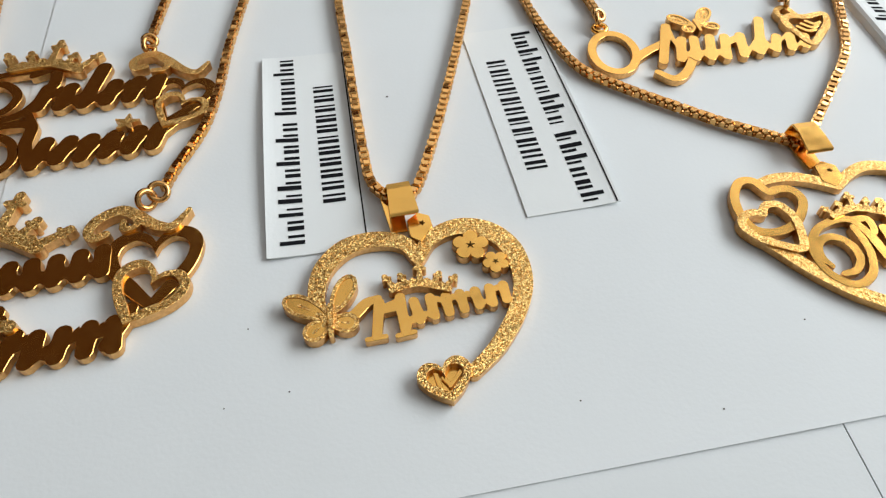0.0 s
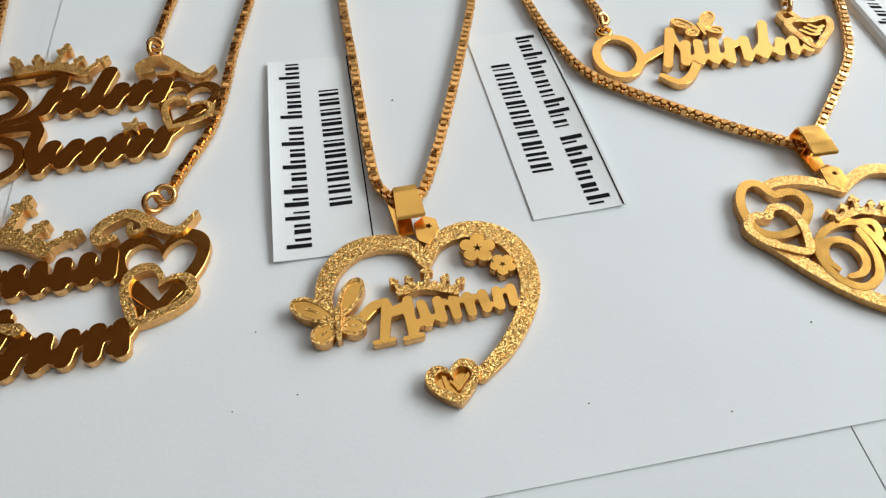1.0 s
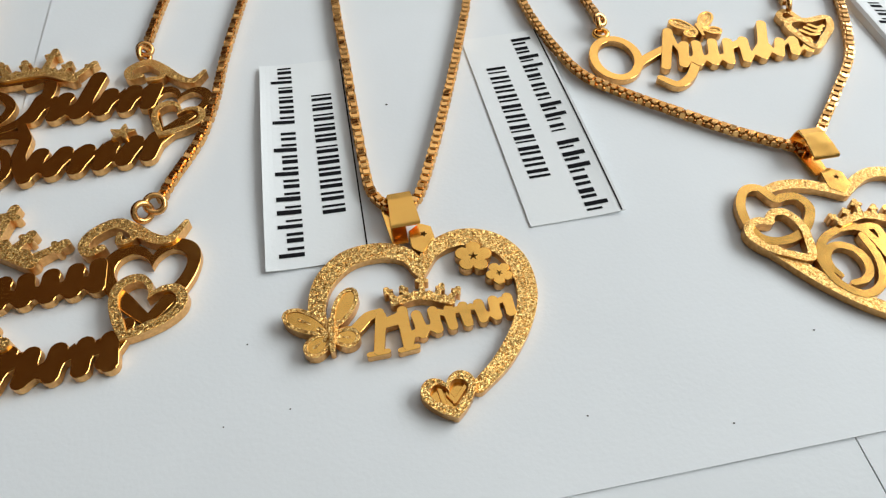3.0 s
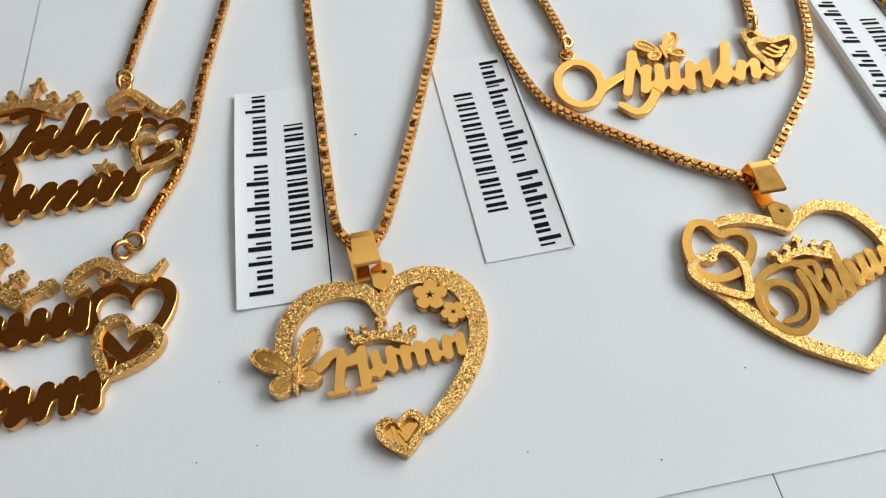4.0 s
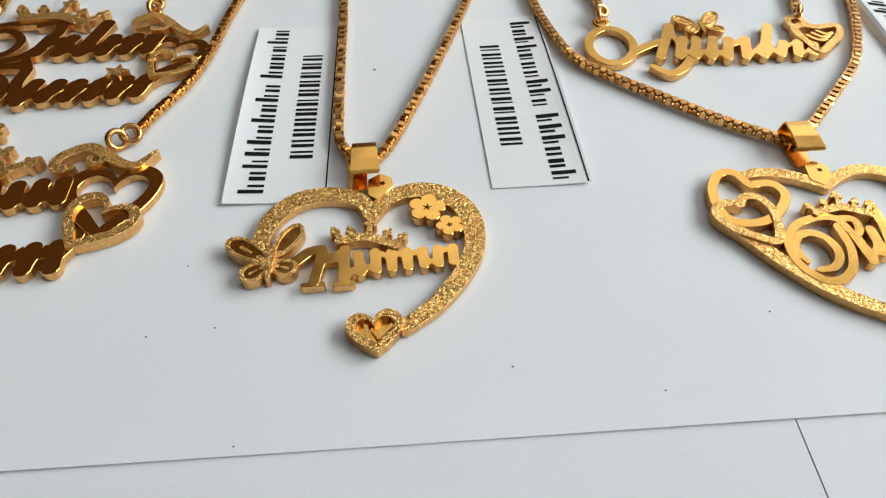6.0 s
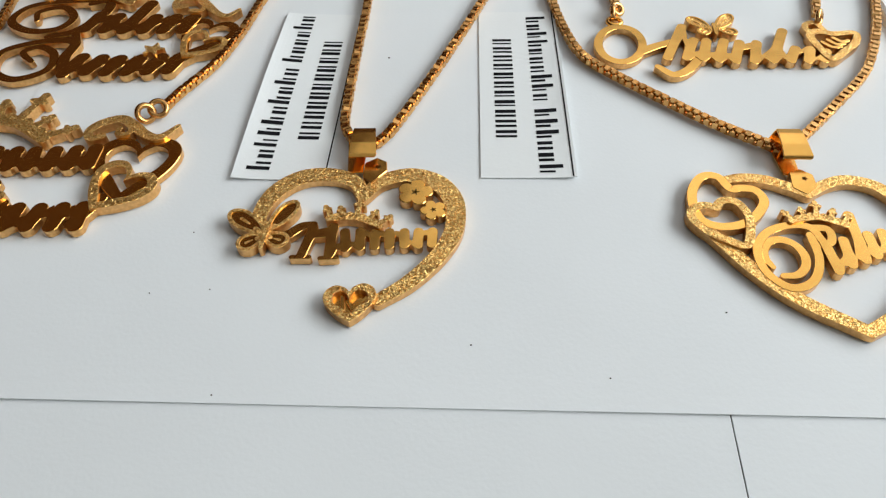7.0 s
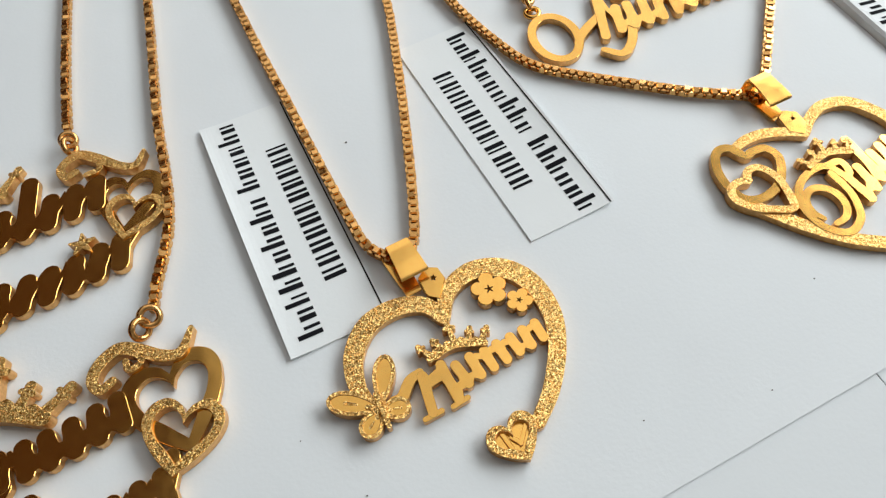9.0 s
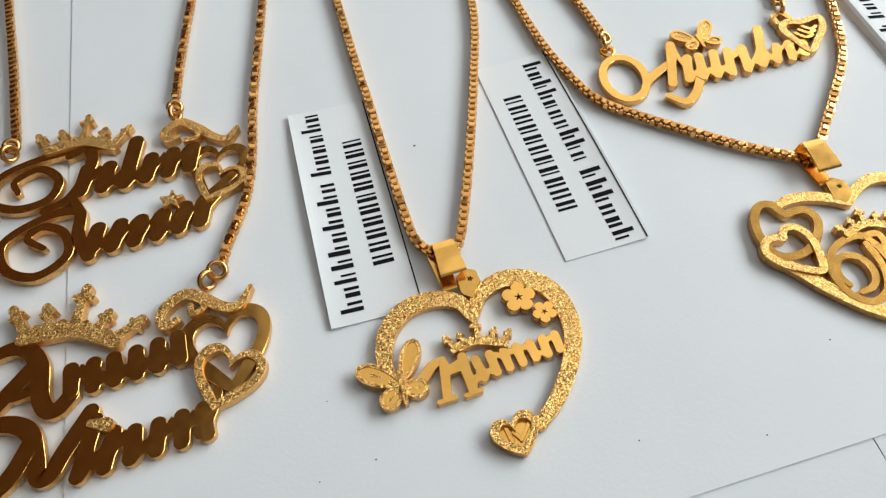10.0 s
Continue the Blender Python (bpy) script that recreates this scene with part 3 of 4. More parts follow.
# ---------------------------------------------------------------- printed paper tags
def tag(corner, angle, seed, lift=0.0, border=15.1, label="", fold=0.0):
    """A paper slip with two rows of print shown as plain bars and a printed border line."""
    u = Vector((math.cos(radians(angle)), math.sin(radians(angle))))
    v = Vector((u.y, -u.x))
    c = Vector(corner)
    long, wide = 49.0, 15.3
    ob = thing("paper_tag", c.x, c.y, 0.0, label, "paper tag", "printed paper tags")

    def height(s, q):
        edge = math.exp(-q / 3.2)
        if fold:
            return 0.16 + fold * (1 - math.exp(-q / 0.4)) * math.exp(-q / 8.0)
        return 0.24 + lift * edge * (0.35 + 0.65 * math.sin(math.pi * min(1, max(0, s / long)))) + 0.12 * edge

    def spot(s, q, z):
        p = c + u * s + v * q
        return (p.x, p.y, height(s, q) + z)

    bm = bmesh.new()
    ns, nq = 20, 14
    sides = []
    for z in (0.0, -0.14):
        sides.append([[bm.verts.new(spot(long * i / ns, wide * (j / nq) ** 1.4, z)) for j in range(nq + 1)] for i in range(ns + 1)])
    for rows in sides:
        for i in range(ns):
            for j in range(nq):
                bm.faces.new((rows[i][j], rows[i + 1][j], rows[i + 1][j + 1], rows[i][j + 1]))
    up, down = sides
    rim = [(i, 0) for i in range(ns)] + [(ns, j) for j in range(nq)] + [(ns - i, nq) for i in range(ns)] + [(0, nq - j) for j in range(nq)]
    for k in range(len(rim)):
        (a, b), (e, d) = rim[k], rim[(k + 1) % len(rim)]
        bm.faces.new((up[a][b], up[e][d], down[e][d], down[a][b]))
    slip = part("slip", bm, TAG, ob)

    def bar(bm, s0, s1, q0, q1):
        vs = [bm.verts.new(spot(s, q, 0.05)) for s, q in ((s0, q0), (s1, q0), (s1, q1), (s0, q1))]
        bm.faces.new(vs)

    rng = random.Random(seed)
    rows = [("row_of_print", 1.8, 48.6, 5.8, 3.8, [2, 1, 7, 0, 6]), ("row_of_print", 9.6, 39.8, 12.65, 3.6, [11])]
    for name, s0, s1, base, cap, words in rows:
        bm = bmesh.new()
        letters = sum(words) + 0.5 * words.count(0)
        pitch = (s1 - s0) / letters
        s = s0
        for w in words:
            if not w:
                s += pitch * 0.5
            for k in range(w):
                tall = cap if k == 0 or len(words) == 1 or rng.random() < 0.3 else cap * 0.66
                low = cap if len(words) == 1 else cap * 0.66
                wide_bar, thin_bar = pitch * rng.uniform(0.26, 0.34), pitch * rng.uniform(0.14, 0.24)
                bar(bm, s + pitch * 0.1, s + pitch * 0.1 + wide_bar, base - tall, base)
                bar(bm, s + pitch * 0.58, s + pitch * 0.58 + thin_bar, base - low, base)
                s += pitch
        part(name, bm, INK, slip, "black printed bars")
    bm = bmesh.new()
    for k in range(24):
        bar(bm, 0.1 + (long - 0.2) * k / 24, 0.1 + (long - 0.2) * (k + 1) / 24, border - 0.12, border + 0.12)
    part("border_line", bm, INK, slip, "thin black printed line")
    return ob


TAG_LABEL = "white paper tag with black print"
tag((-26.5, 67.2), 99.6, 3, 0.9, 15.1, TAG_LABEL + " beside a heart pendant")
tag((18.7, 126.3), 280.9, 5, 0.7, 0.55, TAG_LABEL + " between two chains")
tag((87.9, 93.1), 96.6, 8, 0.0, 15.1, TAG_LABEL + ", one edge bent", 1.7)

# ---------------------------------------------------------------- heart necklace with butterfly
_n = thing("necklace", -3.0, 60.0, 0.1, "gold heart necklace with butterfly, flowers and name band", "necklace", "gold necklaces on paper")
part("heart_frame", stroke(bmesh.new(), [(-4.0, 66.5), (-6.0, 69.3), (-10.0, 70.2), (-14.6, 68.8), (-17.6, 65.0), (-18.3, 60.5), (-17.2, 57.2)], [2.0, 2.6, 3.0, 3.2, 3.0, 2.5, 1.7], BASE, TOP), GLITTER, _n, "sparkling textured gold open heart")
part("heart_frame", stroke(bmesh.new(), [(-3.9, 66.3), (-2.1, 70.3), (2.0, 72.6), (6.6, 71.8), (10.0, 68.2), (11.2, 62.6), (10.0, 57.2), (7.1, 51.8), (3.7, 47.9)], [1.8, 2.6, 3.1, 3.3, 3.2, 2.9, 2.6, 2.4, 2.0], BASE, TOP), GLITTER, _n, "sparkling textured gold open heart")
heart(_n, "small_heart", (-0.3, 47.7), (0.8, 44.1), 3.0, 3.1, 1.3, GLITTER, TOP + 0.25)
part("heart_plate", plate(bmesh.new(), heart_line((-0.3, 47.7), (0.8, 44.1), 2.7, 2.8), BASE, TOP - 0.8, 0.05), GOLD, _n)
_bm = bmesh.new()
for _a, _b in (((-1.4, 47.9), (-0.7, 45.7)), ((0.4, 46.3), (-0.3, 47.1)), ((0.6, 46.0), (2.1, 48.3))):
    stroke(_bm, [_a, _b], 0.6, BASE, TOP - 0.35, n=2)
part("initial_bars", _bm, GOLD, _n)
flower(_n, (3.8, 68.7), 2.8, 0.3)
flower(_n, (7.4, 65.6), 2.05, 0.9)
crown(_n, [(-7.5, 60.7), (-3.8, 61.7), (0.4, 60.8)], [(-8.7, 62.9), (-6.5, 63.2), (-3.8, 65.1), (-0.9, 63.5), (1.4, 62.9)], 0.66)
name_band(_n, (), (), 0, 2.2, {}, (0, 3, 4, 5, 7), 0.0, [
    (-9.3, 52.7, -9.3, 59.5), (-5.3, 53.4, -6.6, 60.3), (-3.3, 55.2, -4.6, 59.6), (-1.3, 55.9, -2.4, 60.2),
    (0.7, 56.4, -0.2, 60.4), (2.8, 56.9, 1.9, 60.9), (4.9, 57.5, 4.0, 61.3), (6.8, 57.9, 6.0, 61.8), (8.7, 58.5, 8.2, 62.3)])
_bm = bmesh.new()
stroke(_bm, [(-13.9, 56.4), (-12.7, 56.6), (-11.1, 58.6), (-9.5, 59.4)], [1.5, 1.7, 1.6, 1.2], BASE, TOP)
stroke(_bm, [(-10.5, 52.7), (-8.1, 53.2)], 0.8, BASE, TOP, n=3)
stroke(_bm, [(-6.4, 53.3), (-4.2, 53.9)], 0.8, BASE, TOP, n=3)
part("connecting_stroke", _bm, GOLD, _n)
butterfly(_n, (-16.0, 57.9), (-15.4, 53.2), [(-19.3, 57.6, 3.4, 1.4, 155), (-14.5, 60.0, 3.1, 1.25, 72), (-17.4, 54.2, 1.8, 1.3, 226), (-13.9, 55.3, 1.7, 1.25, -6)], GLITTER, GOLD, 0.62, 0.06)
lug(_n, [(-5.2, 70.4), (-5.8, 73.8), (-4.2, 75.4), (-2.4, 74.8), (-1.8, 72.6), (-3.5, 69.5)], (-3.5, 73.2), 0.55)
bail(_n, -7.3, 79.6, 12, 8.3, 3.95, -1.6)
chain(_n, [(2.6, 274.5), (-28.8, 259.8), (-37.1, 222.6), (-31.3, 187.7), (-26.4, 161.8), (-20.7, 128.6), (-18.5, 117.0), (-16.5, 105.3), (-13.3, 88.1), (-11.8, 82.3), (-9.5, 79.4), (-6.9, 77.8), (-4.7, 80.4), (-3.0, 86.3), (0.2, 102.9), (3.4, 122.7), (5.4, 138.9), (6.0, 161.6), (8.6, 188.6), (20.5, 228.9), (22.5, 257.0), (4.6, 274.5)])

# ---------------------------------------------------------------- heart necklace with twin hearts
_n = thing("necklace", 62, 70, 0.1, "gold open-heart necklace with twin hearts and name band", "necklace", "gold necklaces on paper")
part("heart_frame", stroke(bmesh.new(), [(62.4, 80.2), (60.3, 81.3), (56.6, 82.3), (53.1, 82.1), (50.5, 81.1)], [1.6, 1.9, 2.0, 1.9, 1.6], BASE, TOP), GLITTER, _n, "sparkling textured gold open heart")
part("heart_frame", stroke(bmesh.new(), [(46.5, 70.7), (49.0, 68.3), (52.6, 64.5), (56.7, 61.0), (60.7, 58.6), (67.5, 55.8)], [2.0, 2.1, 2.2, 2.2, 2.2, 1.9], BASE, TOP), GLITTER, _n, "sparkling textured gold open heart")
part("heart_frame", stroke(bmesh.new(), [(62.6, 80.2), (65.4, 83.0), (68.9, 84.7), (73.1, 84.0), (76.1, 80.7), (77.6, 77.0), (77.7, 72.4), (75.3, 65.2), (71.9, 59.7), (67.6, 55.8)], [1.6, 1.9, 2.15, 2.2, 2.25, 2.3, 2.3, 2.25, 2.2, 1.9], BASE, TOP), GLITTER, _n, "sparkling textured gold open heart")
part("plain_heart", stroke(bmesh.new(), [(51.1, 79.1), (49.3, 81.4), (47.0, 81.0), (45.5, 77.8), (45.6, 74.0), (47.0, 71.3), (50.0, 70.8), (53.6, 72.7), (55.9, 76.9), (54.9, 79.4), (52.7, 79.5)], 1.5, BASE, TOP + 0.1, closed=True), GOLD, _n, "polished gold heart ring")
part("textured_heart", stroke(bmesh.new(), [(48.8, 74.3), (47.2, 74.5), (45.5, 73.5), (45.3, 71.5), (47.3, 69.3), (50.3, 68.0), (52.8, 67.5), (53.5, 70.4), (53.4, 73.6), (51.9, 76.0), (50.0, 76.1), (49.1, 75.1)], 1.35, BASE, TOP + 0.35, closed=True), GLITTER, _n, "sparkling textured gold heart ring")
crown(_n, [(59.4, 73.7), (63.2, 75.1), (67.1, 74.3)], [(58.4, 75.3), (60.9, 76.4), (63.1, 78.2), (65.6, 77.1), (67.8, 76.5)], 0.62)
name_band(_n, (), (), 0, 2.0, {}, (), 0.0, [
    (65.1, 64.8, 63.6, 71.1), (67.0, 66.3, 66.2, 72.2), (69.0, 67.6, 67.8, 77.6), (70.7, 68.8, 69.8, 74.0), (72.5, 69.8, 71.8, 74.9), (74.2, 70.9, 73.8, 75.9), (76.1, 72.0, 76.0, 76.3)])
part("flourish", stroke(bmesh.new(), [(63.5, 70.7), (62.0, 73.1), (59.0, 72.9), (55.9, 70.9), (54.3, 67.3), (55.2, 63.3), (58.3, 61.1), (61.4, 62.9), (62.6, 67.1), (61.9, 71.5)], 1.3, BASE, TOP), GOLD, _n, "polished gold looping flourish")
_arc = [(57.8 + (2.5 + 0.08 * _k) * math.cos(radians(230 - 36 * _k)), 66.7 + (2.9 + 0.08 * _k) * math.sin(radians(230 - 36 * _k))) for _k in range(10)]
part("flourish", stroke(bmesh.new(), _arc, [0.9, 1.2, 1.3, 1.3, 1.3, 1.3, 1.4, 1.3, 1.2, 1.0], BASE, TOP), GOLD, _n, "polished gold looping flourish")
part("flourish", stroke(bmesh.new(), [(61.8, 73.1), (64.5, 73.3), (64.7, 70.9), (62.4, 69.7)], 1.3, BASE, TOP), GOLD, _n, "polished gold looping flourish")
lug(_n, [(60.4, 81.2), (60.2, 84.6), (61.8, 85.8), (63.8, 84.8), (64.2, 82.2), (62.5, 80.0)], (62.4, 83.6), 0.5)
bail(_n, 60.2, 92.6, 10, 8.5, 4.1, -1.0)
chain(_n, [(30.5, 275.1), (4.6, 260.5), (-1.3, 223.4), (4.1, 188.5), (9.8, 161.7), (14.5, 144.4), (17.9, 129.8), (21.8, 118.5), (26.0, 110.6), (32.7, 105.3), (41.6, 99.7), (49.9, 94.8), (57.4, 91.4), (60.6, 89.9), (63.9, 94.9), (70.4, 105.0), (76.8, 116.1), (80.8, 130.9), (82.7, 145.6), (83.1, 160.3), (83.3, 190.3), (87.4, 230.4), (75.1, 268.2), (34.5, 275.2)])

# ---------------------------------------------------------------- single-name necklace with ring flourish
_n = thing("necklace", 50, 115, 0.1, "gold name necklace with ring flourish and small butterfly", "necklace", "gold necklaces on paper")
name_band(_n, (), (), 0, 2.6, {}, (0, 4, 7), 0.0, [
    (41.2, 111.8, 44.2, 124.5), (44.7, 112.4, 46.3, 120.2), (47.7, 112.8, 48.8, 120.4), (50.6, 112.9, 51.9, 120.9), (53.6, 113.1, 54.7, 121.0),
    (56.9, 113.6, 58.0, 121.4), (60.2, 114.5, 63.1, 126.6), (63.4, 115.2, 64.9, 120.9), (66.5, 115.6, 67.7, 121.3), (69.4, 116.4, 70.4, 121.0)])
part("flourish", stroke(bmesh.new(), oval(32.6, 115.6, 4.15, 5.9, 0, 40, 0.0), 1.65, BASE, TOP, closed=True, smooth_path=False), GOLD, _n, "polished gold looping flourish")
part("flourish", stroke(bmesh.new(), [(35.8, 112.5), (38.3, 115.3), (42.1, 118.1)], [1.3, 1.9, 1.7], BASE, TOP), GOLD, _n, "polished gold looping flourish")
part("flourish", stroke(bmesh.new(), [(48.4, 118.0), (47.2, 113.6), (45.1, 109.4), (42.5, 107.5), (39.8, 109.4)], [1.6, 1.8, 1.8, 1.7, 1.4], BASE, TOP), GOLD, _n, "polished gold looping flourish")
butterfly(_n, (49.9, 125.0), (50.4, 121.6), [(47.1, 125.1, 2.5, 1.25, 144), (51.9, 126.6, 2.9, 1.2, 63), (48.3, 122.5, 1.4, 1.0, 215), (52.7, 123.2, 1.5, 1.0, -5)], GOLD, GLITTER, 0.5, 0.12)
_bm = bmesh.new()
stroke(_bm, [(67.8, 124.7), (69.4, 126.5), (72.3, 126.2), (76.2, 127.2), (75.8, 123.8), (73.3, 120.2), (71.0, 117.6), (69.2, 120.5)], [1.6, 1.7, 1.5, 1.3, 1.5, 1.5, 1.4, 1.5], BASE, TOP + 0.2, closed=True)
stroke(_bm, [(68.0, 125.5), (67.3, 128.5), (69.2, 129.9), (70.7, 127.5)], 1.2, BASE, TOP)
part("bud", _bm, GLITTER, _n, "textured gold leaf bud with cut veins")
_bm = bmesh.new()
for _k in range(3):
    stroke(_bm, [(69.8 + _k * 1.1, 123.0 + _k * 0.9), (71.4 + _k * 1.0, 121.6 + _k * 1.1), (73.0 + _k * 0.8, 122.0 + _k * 1.2)], 0.8, BASE, TOP + 0.1, n=4)
part("vein", _bm, GOLD, _n)
part("eyelet", ring(bmesh.new(), (31.1, 123.8, 0.9), 1.3, 0.5), GOLD, _n, "", True)
jump_ring(_n, 30.9, 125.6, 1.6, (70, 10, 80))
jump_ring(_n, 31.3, 127.2, 1.7, (20, 30, 0), 1.25)
jump_ring(_n, 70.2, 131.3, 1.6, (70, 0, 70))
chain(_n, [(31.3, 128.8), (28.4, 139.5), (24.7, 151.2), (21.9, 161.9), (16.5, 188.8), (20.5, 230.9), (46.6, 249.5), (71.0, 232.1), (76.1, 190.2), (72.9, 162.1), (71.2, 145.7), (70.1, 132.9)])

# ---------------------------------------------------------------- double-name necklace, upper
_n = thing("necklace", -70, 100, 0.1, "gold double-name necklace with crown, twin hearts and curls", "necklace", "gold necklaces on paper")
name_band(_n, [(-72.5, 99.8), (-65.5, 100.5), (-52.8, 103.0)], [(-71.8, 107.7), (-64.2, 108.0), (-52.2, 110.5)], 6, 2.35, {2: 1.75}, (0, 3, 4), 0.14)
name_band(_n, [(-68.5, 86.0), (-58.8, 87.5), (-49.5, 90.0)], [(-67.2, 93.3), (-59.0, 94.2), (-48.6, 97.2)], 6, 2.35, {}, (1, 2, 4), 0.14)
part("flourish", stroke(bmesh.new(), [(-68.2, 111.5), (-74.5, 111.5), (-82.2, 109.8), (-88.5, 106.3), (-89.0, 100.8), (-83.5, 98.2), (-78.0, 99.8), (-77.0, 104.3), (-81.0, 107.5), (-85.2, 105.0), (-84.0, 102.0)], [1.3, 1.8, 1.8, 1.7, 1.8, 1.9, 1.9, 1.8, 1.7, 1.5, 1.1], BASE, TOP), GOLD, _n, "polished gold looping flourish")
part("flourish", stroke(bmesh.new(), [(-76.0, 110.0), (-72.8, 111.5), (-71.5, 107.2), (-73.8, 100.0), (-78.2, 97.0)], [1.8, 2.2, 2.5, 2.2, 1.6], BASE, TOP), GOLD, _n, "polished gold looping flourish")
part("flourish", stroke(bmesh.new(), [(-68.2, 86.2), (-70.8, 90.8), (-71.8, 96.3), (-77.8, 95.5), (-84.0, 90.8), (-82.2, 85.0), (-76.5, 83.0), (-72.0, 86.8), (-73.5, 91.7), (-77.5, 93.5), (-79.8, 91.2), (-76.5, 88.8)], [2.5, 2.5, 2.2, 1.8, 1.7, 1.8, 1.8, 1.8, 1.7, 1.6, 1.5, 1.1], BASE, TOP), GOLD, _n, "polished gold looping flourish")
part("flourish", stroke(bmesh.new(), [(-71.5, 96.5), (-74.0, 100.2)], 1.6, BASE, TOP, n=3), GOLD, _n, "polished gold looping flourish")
part("flourish", stroke(bmesh.new(), [(-50.0, 91.0), (-48.0, 95.0), (-45.5, 98.5)], 1.8, BASE, TOP, n=4), GOLD, _n, "polished gold looping flourish")
crown(_n, [(-80.8, 111.5), (-74.0, 113.0), (-67.8, 111.0)], [(-83.2, 116.0), (-78.8, 116.5), (-74.2, 120.0), (-70.2, 116.0), (-65.5, 116.0)], 1.0)
heart(_n, "plain_heart", (-47.5, 106.2), (-48.6, 97.2), 4.2, 5.2, 1.9, GOLD, TOP)
heart(_n, "textured_heart", (-46.4, 101.5), (-48.4, 96.0), 4.2, 4.4, 1.3, GLITTER, TOP + 0.4)
_bm = bmesh.new()
stroke(_bm, [(-55.9, 112.0), (-57.6, 111.5), (-58.2, 113.8), (-55.4, 115.8), (-52.0, 113.8), (-48.4, 111.0), (-45.8, 110.3), (-44.2, 113.0)], [1.5, 1.6, 1.6, 1.9, 2.0, 1.6, 1.4, 0.8], BASE, TOP + 0.4)
stroke(_bm, [(-52.2, 114.3), (-51.8, 111.5), (-54.0, 110.8)], 1.1, BASE, TOP + 0.4)
part("curl", _bm, GLITTER, _n, "sparkling textured gold scroll")
_bm = bmesh.new()
for _k in range(5):
    _a = radians(90 + 72 * _k)
    stroke(_bm, [(-55.0, 96.5), (-55.0 + 2.0 * math.cos(_a), 96.5 + 1.9 * math.sin(_a))], [1.5, 0.5], BASE, TOP + 0.4, n=2)
part("star", _bm, GLITTER, _n, "small textured gold star")
jump_ring(_n, -56.8, 118.5, 1.6, (70, 0, 80))
jump_ring(_n, -57.0, 120.0, 1.7, (25, 20, 0), 1.3)
jump_ring(_n, -88.0, 112.2, 1.6, (70, 0, 60))
jump_ring(_n, -88.0, 114.0, 1.7, (25, 20, 0), 1.3)
chain(_n, [(-87.8, 116.1), (-93.9, 139.0), (-100.8, 163.1), (-108.0, 191.1), (-102.0, 231.1), (-78.8, 248.5), (-59.7, 229.0), (-55.9, 192.1), (-57.2, 159.1), (-57.6, 137.5), (-57.4, 122.7)])

# ---------------------------------------------------------------- double-name necklace, lower
_n = thing("necklace", -60, 60, 0.1, "large gold double-name necklace with crown and twin hearts", "necklace", "gold necklaces on paper")
name_band(_n, [(-66.2, 60.0), (-57.8, 61.5), (-49.9, 63.5)], [(-67.2, 66.0), (-58.8, 67.5), (-51.0, 69.7)], 6, 2.3, {}, (0,), 0.14)
name_band(_n, [(-63.0, 46.8), (-54.8, 48.8), (-44.5, 51.0)], [(-61.8, 55.1), (-54.5, 54.8), (-45.8, 57.1)], 6, 2.5, {0: 1.25}, (1, 3, 4), 0.14)
part("flourish", stroke(bmesh.new(), [(-84.0, 65.3), (-78.8, 69.0), (-75.0, 69.2), (-72.2, 66.0), (-71.0, 61.0), (-69.5, 58.5), (-67.8, 58.4), (-66.2, 60.5)], [2.0, 2.4, 2.8, 3.1, 2.9, 2.7, 2.6, 2.6], BASE, TOP), GOLD, _n, "polished gold looping flourish")
part("flourish", stroke(bmesh.new(), [(-72.5, 66.8), (-75.5, 62.5), (-79.2, 58.2), (-84.8, 57.0), (-87.0, 61.5), (-84.0, 65.0), (-80.0, 63.6)], [2.8, 2.8, 2.6, 2.3, 2.3, 2.0, 1.5], BASE, TOP), GOLD, _n, "polished gold looping flourish")
part("flourish", stroke(bmesh.new(), [(-75.0, 61.0), (-70.5, 62.1)], 1.5, BASE, TOP, n=3), GOLD, _n, "polished gold looping flourish")
part("flourish", stroke(bmesh.new(), [(-82.2, 55.0), (-76.0, 56.9), (-71.5, 55.4), (-69.5, 51.2), (-68.5, 48.2), (-66.8, 48.5), (-65.5, 51.5), (-62.6, 57.4)], [2.0, 2.6, 2.9, 2.8, 2.6, 2.6, 2.7, 2.6], BASE, TOP), GOLD, _n, "polished gold looping flourish")
part("flourish", stroke(bmesh.new(), [(-70.5, 54.0), (-73.0, 48.2), (-78.2, 44.4), (-83.5, 46.5), (-84.0, 51.4), (-79.5, 53.1), (-77.2, 50.0)], [2.8, 2.8, 2.6, 2.3, 2.2, 1.9, 1.5], BASE, TOP), GOLD, _n, "polished gold looping flourish")
part("flourish", stroke(bmesh.new(), [(-45.6, 52.2), (-44.4, 55.8), (-44.0, 58.1)], 2.2, BASE, TOP, n=4), GOLD, _n, "polished gold looping flourish")
crown(_n, [(-75.8, 70.7), (-68.0, 71.3), (-60.6, 68.5)], [(-78.5, 76.5), (-73.0, 76.3), (-67.0, 79.3), (-62.5, 74.0), (-56.9, 72.2)], 1.25, TOP + 0.5)
heart(_n, "plain_heart", (-43.2, 69.0), (-41.4, 58.8), 6.3, 6.0, 2.3, GOLD, TOP)
heart(_n, "textured_heart", (-41.8, 62.6), (-43.9, 56.0), 5.1, 4.9, 1.6, GLITTER, TOP + 0.5)
_bm = bmesh.new()
stroke(_bm, [(-51.2, 71.2), (-52.9, 70.3), (-54.0, 72.0), (-53.0, 74.3), (-50.2, 76.0), (-47.2, 74.8), (-44.1, 73.0), (-41.4, 72.8), (-39.6, 76.2)], [1.4, 1.5, 1.7, 1.9, 2.0, 2.1, 1.9, 1.6, 0.8], BASE, TOP + 0.45)
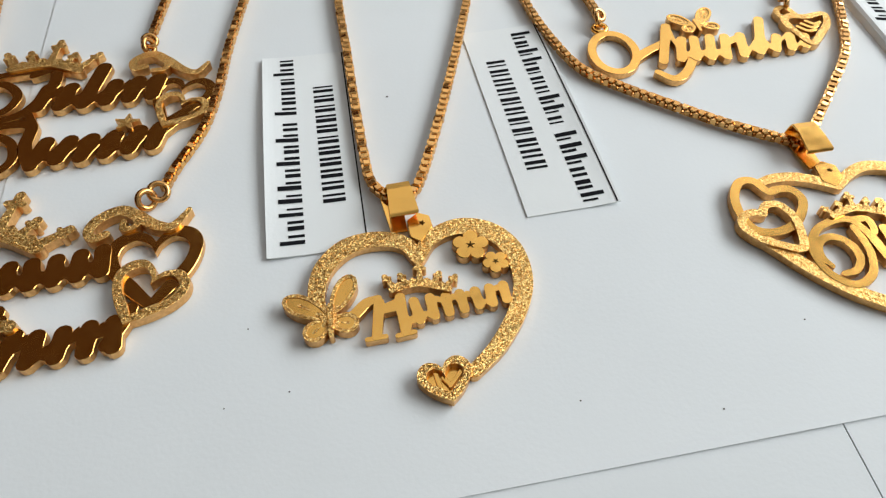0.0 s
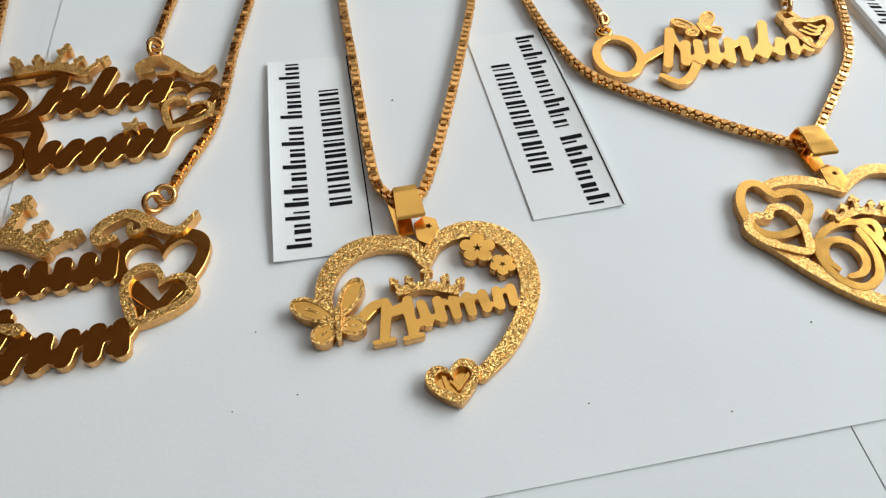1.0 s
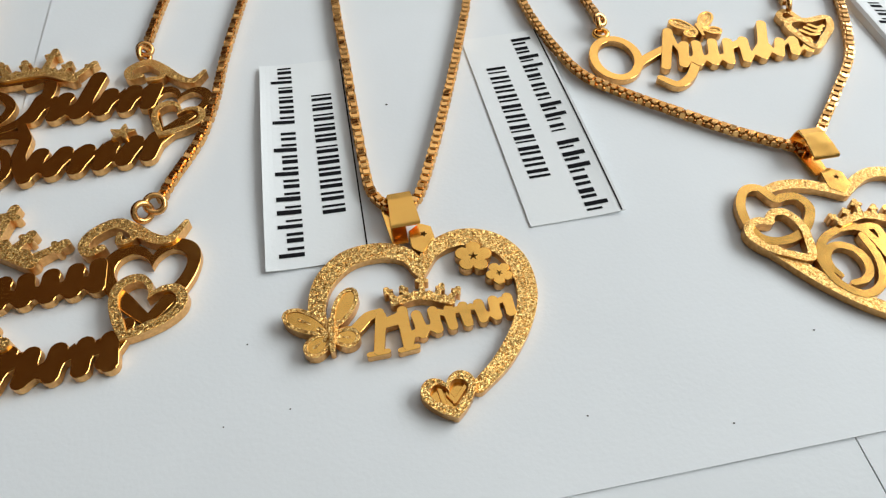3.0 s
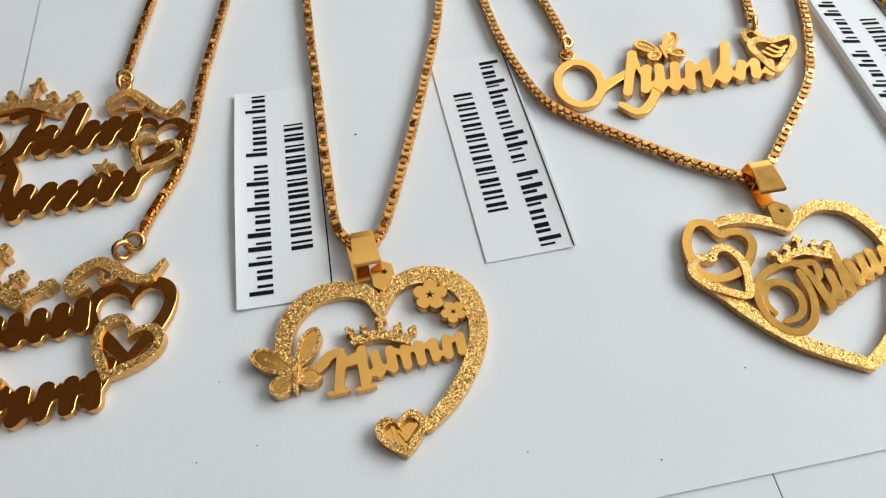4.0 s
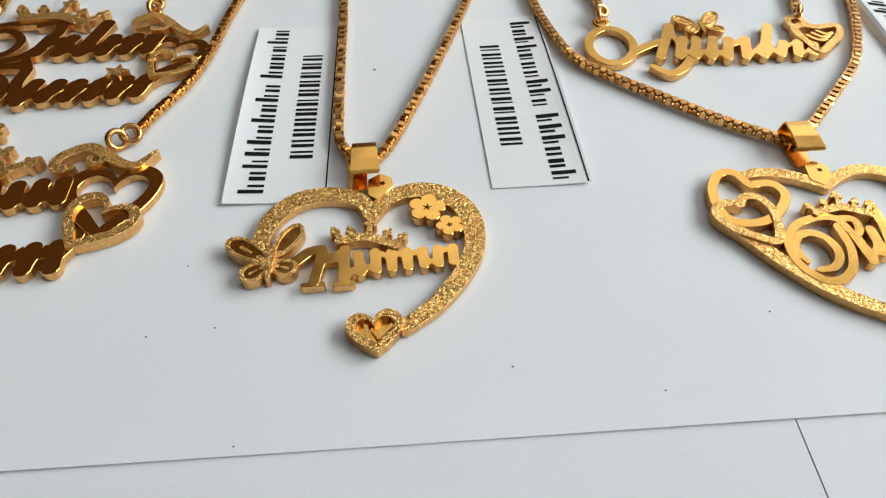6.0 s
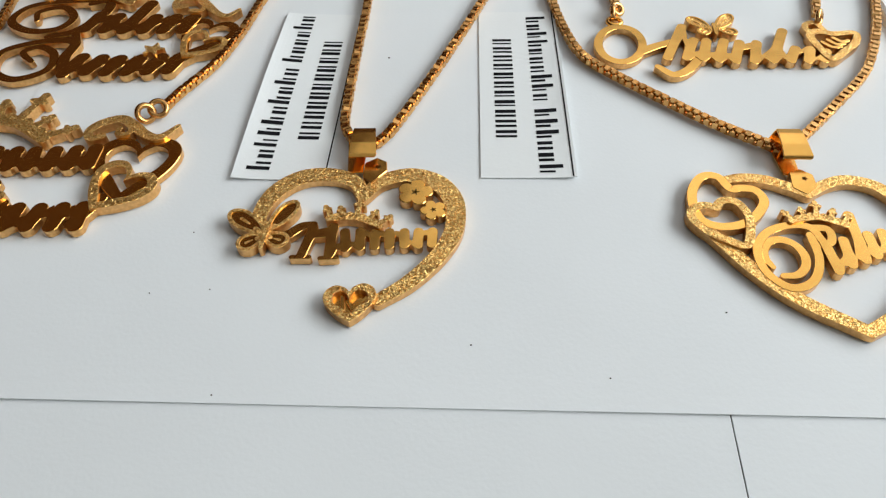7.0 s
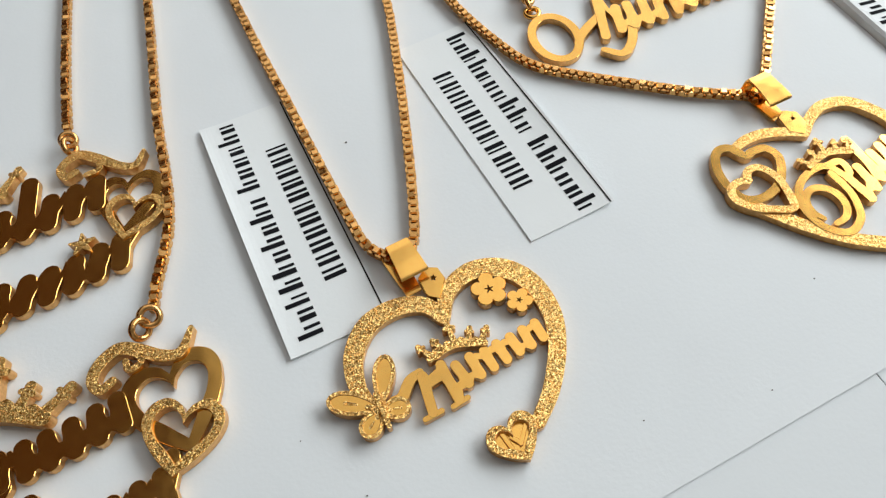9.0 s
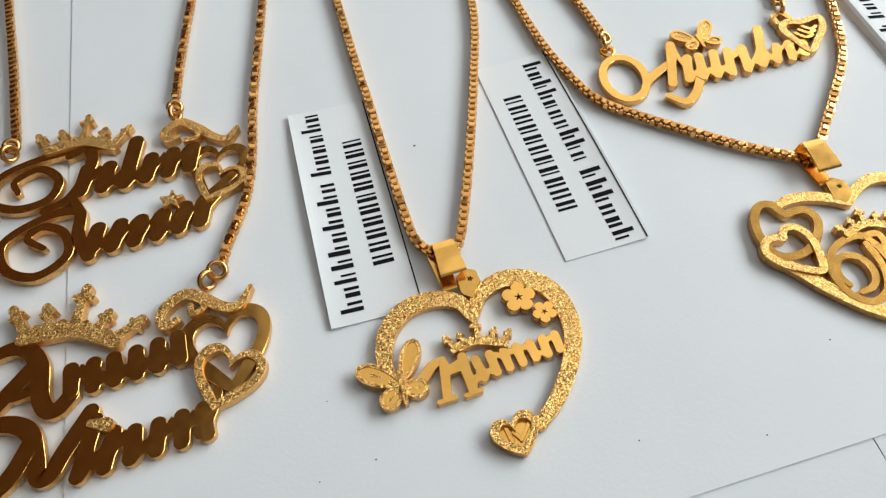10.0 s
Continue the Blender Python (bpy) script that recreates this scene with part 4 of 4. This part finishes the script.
stroke(_bm, [(-47.8, 75.0), (-47.0, 73.0), (-48.8, 72.2), (-49.2, 73.7)], 1.0, BASE, TOP + 0.45)
part("curl", _bm, GLITTER, _n, "sparkling textured gold scroll")
_bm = bmesh.new()
stroke(_bm, [(-62.2, 55.4), (-59.8, 55.0)], [1.2, 2.2], BASE, TOP + 0.4, n=3)
part("stud", _bm, GLITTER, _n)
jump_ring(_n, -45.4, 80.0, 1.7, (25, 20, 0), 1.5)
jump_ring(_n, -46.8, 78.2, 1.8, (60, 10, 50), 1.5)
chain(_n, [(-44.9, 81.6), (-44.1, 85.8), (-41.6, 95.2), (-41.0, 105.5), (-41.5, 120.5), (-41.1, 147.5), (-41.3, 167.5), (-44.3, 197.4), (-59.7, 237.0), (-96.0, 258.1), (-124.0, 226.1), (-114.0, 166.1), (-102.7, 137.6), (-97.7, 120.6), (-94.5, 109.5), (-91.5, 99.8), (-90.1, 90.6), (-87.9, 79.1), (-86.3, 67.4)])

# ---------------------------------------------------------------- a further necklace behind the third tag
_n = thing("necklace", 100, 130, 0.1, "gold box chain of a further necklace", "necklace", "gold necklaces on paper")
chain(_n, [(94.1, 236.6), (92.1, 190.6), (93.7, 159.6), (97.0, 146.7), (99.8, 137.9), (104.7, 123.0), (111.9, 109.1), (117.9, 102.0), (123.4, 109.1), (118.0, 129.2), (110.0, 143.1), (105.3, 152.7), (102.8, 159.8), (99.2, 190.7), (96.6, 236.7)])

# ---------------------------------------------------------------- dust on the paper
SPECKS = [(-10.3, 104.7, 0.22), (17.3, 44.2, 0.13), (-20.4, 45.8, 0.12), (-27.4, 55.4, 0.11), (35.4, 42.9, 0.13), (50.0, 56.2, 0.13), (-28.5, 43.5, 0.11), (-13.1, 30.4, 0.13)]
_bm = bmesh.new()
for _x, _y, _r in SPECKS:
    plate(_bm, [(_x + _r * math.cos(a), _y + 0.8 * _r * math.sin(a)) for a in (0.2, 1.3, 2.6, 3.7, 5.2)], 0.0, 0.12, 0.03)
_dust = thing("dust_specks", 0, 60, 0.0, "tiny dark dust specks on the paper", "dust", "", "stuff")
part("specks", _bm, DUST, _dust)
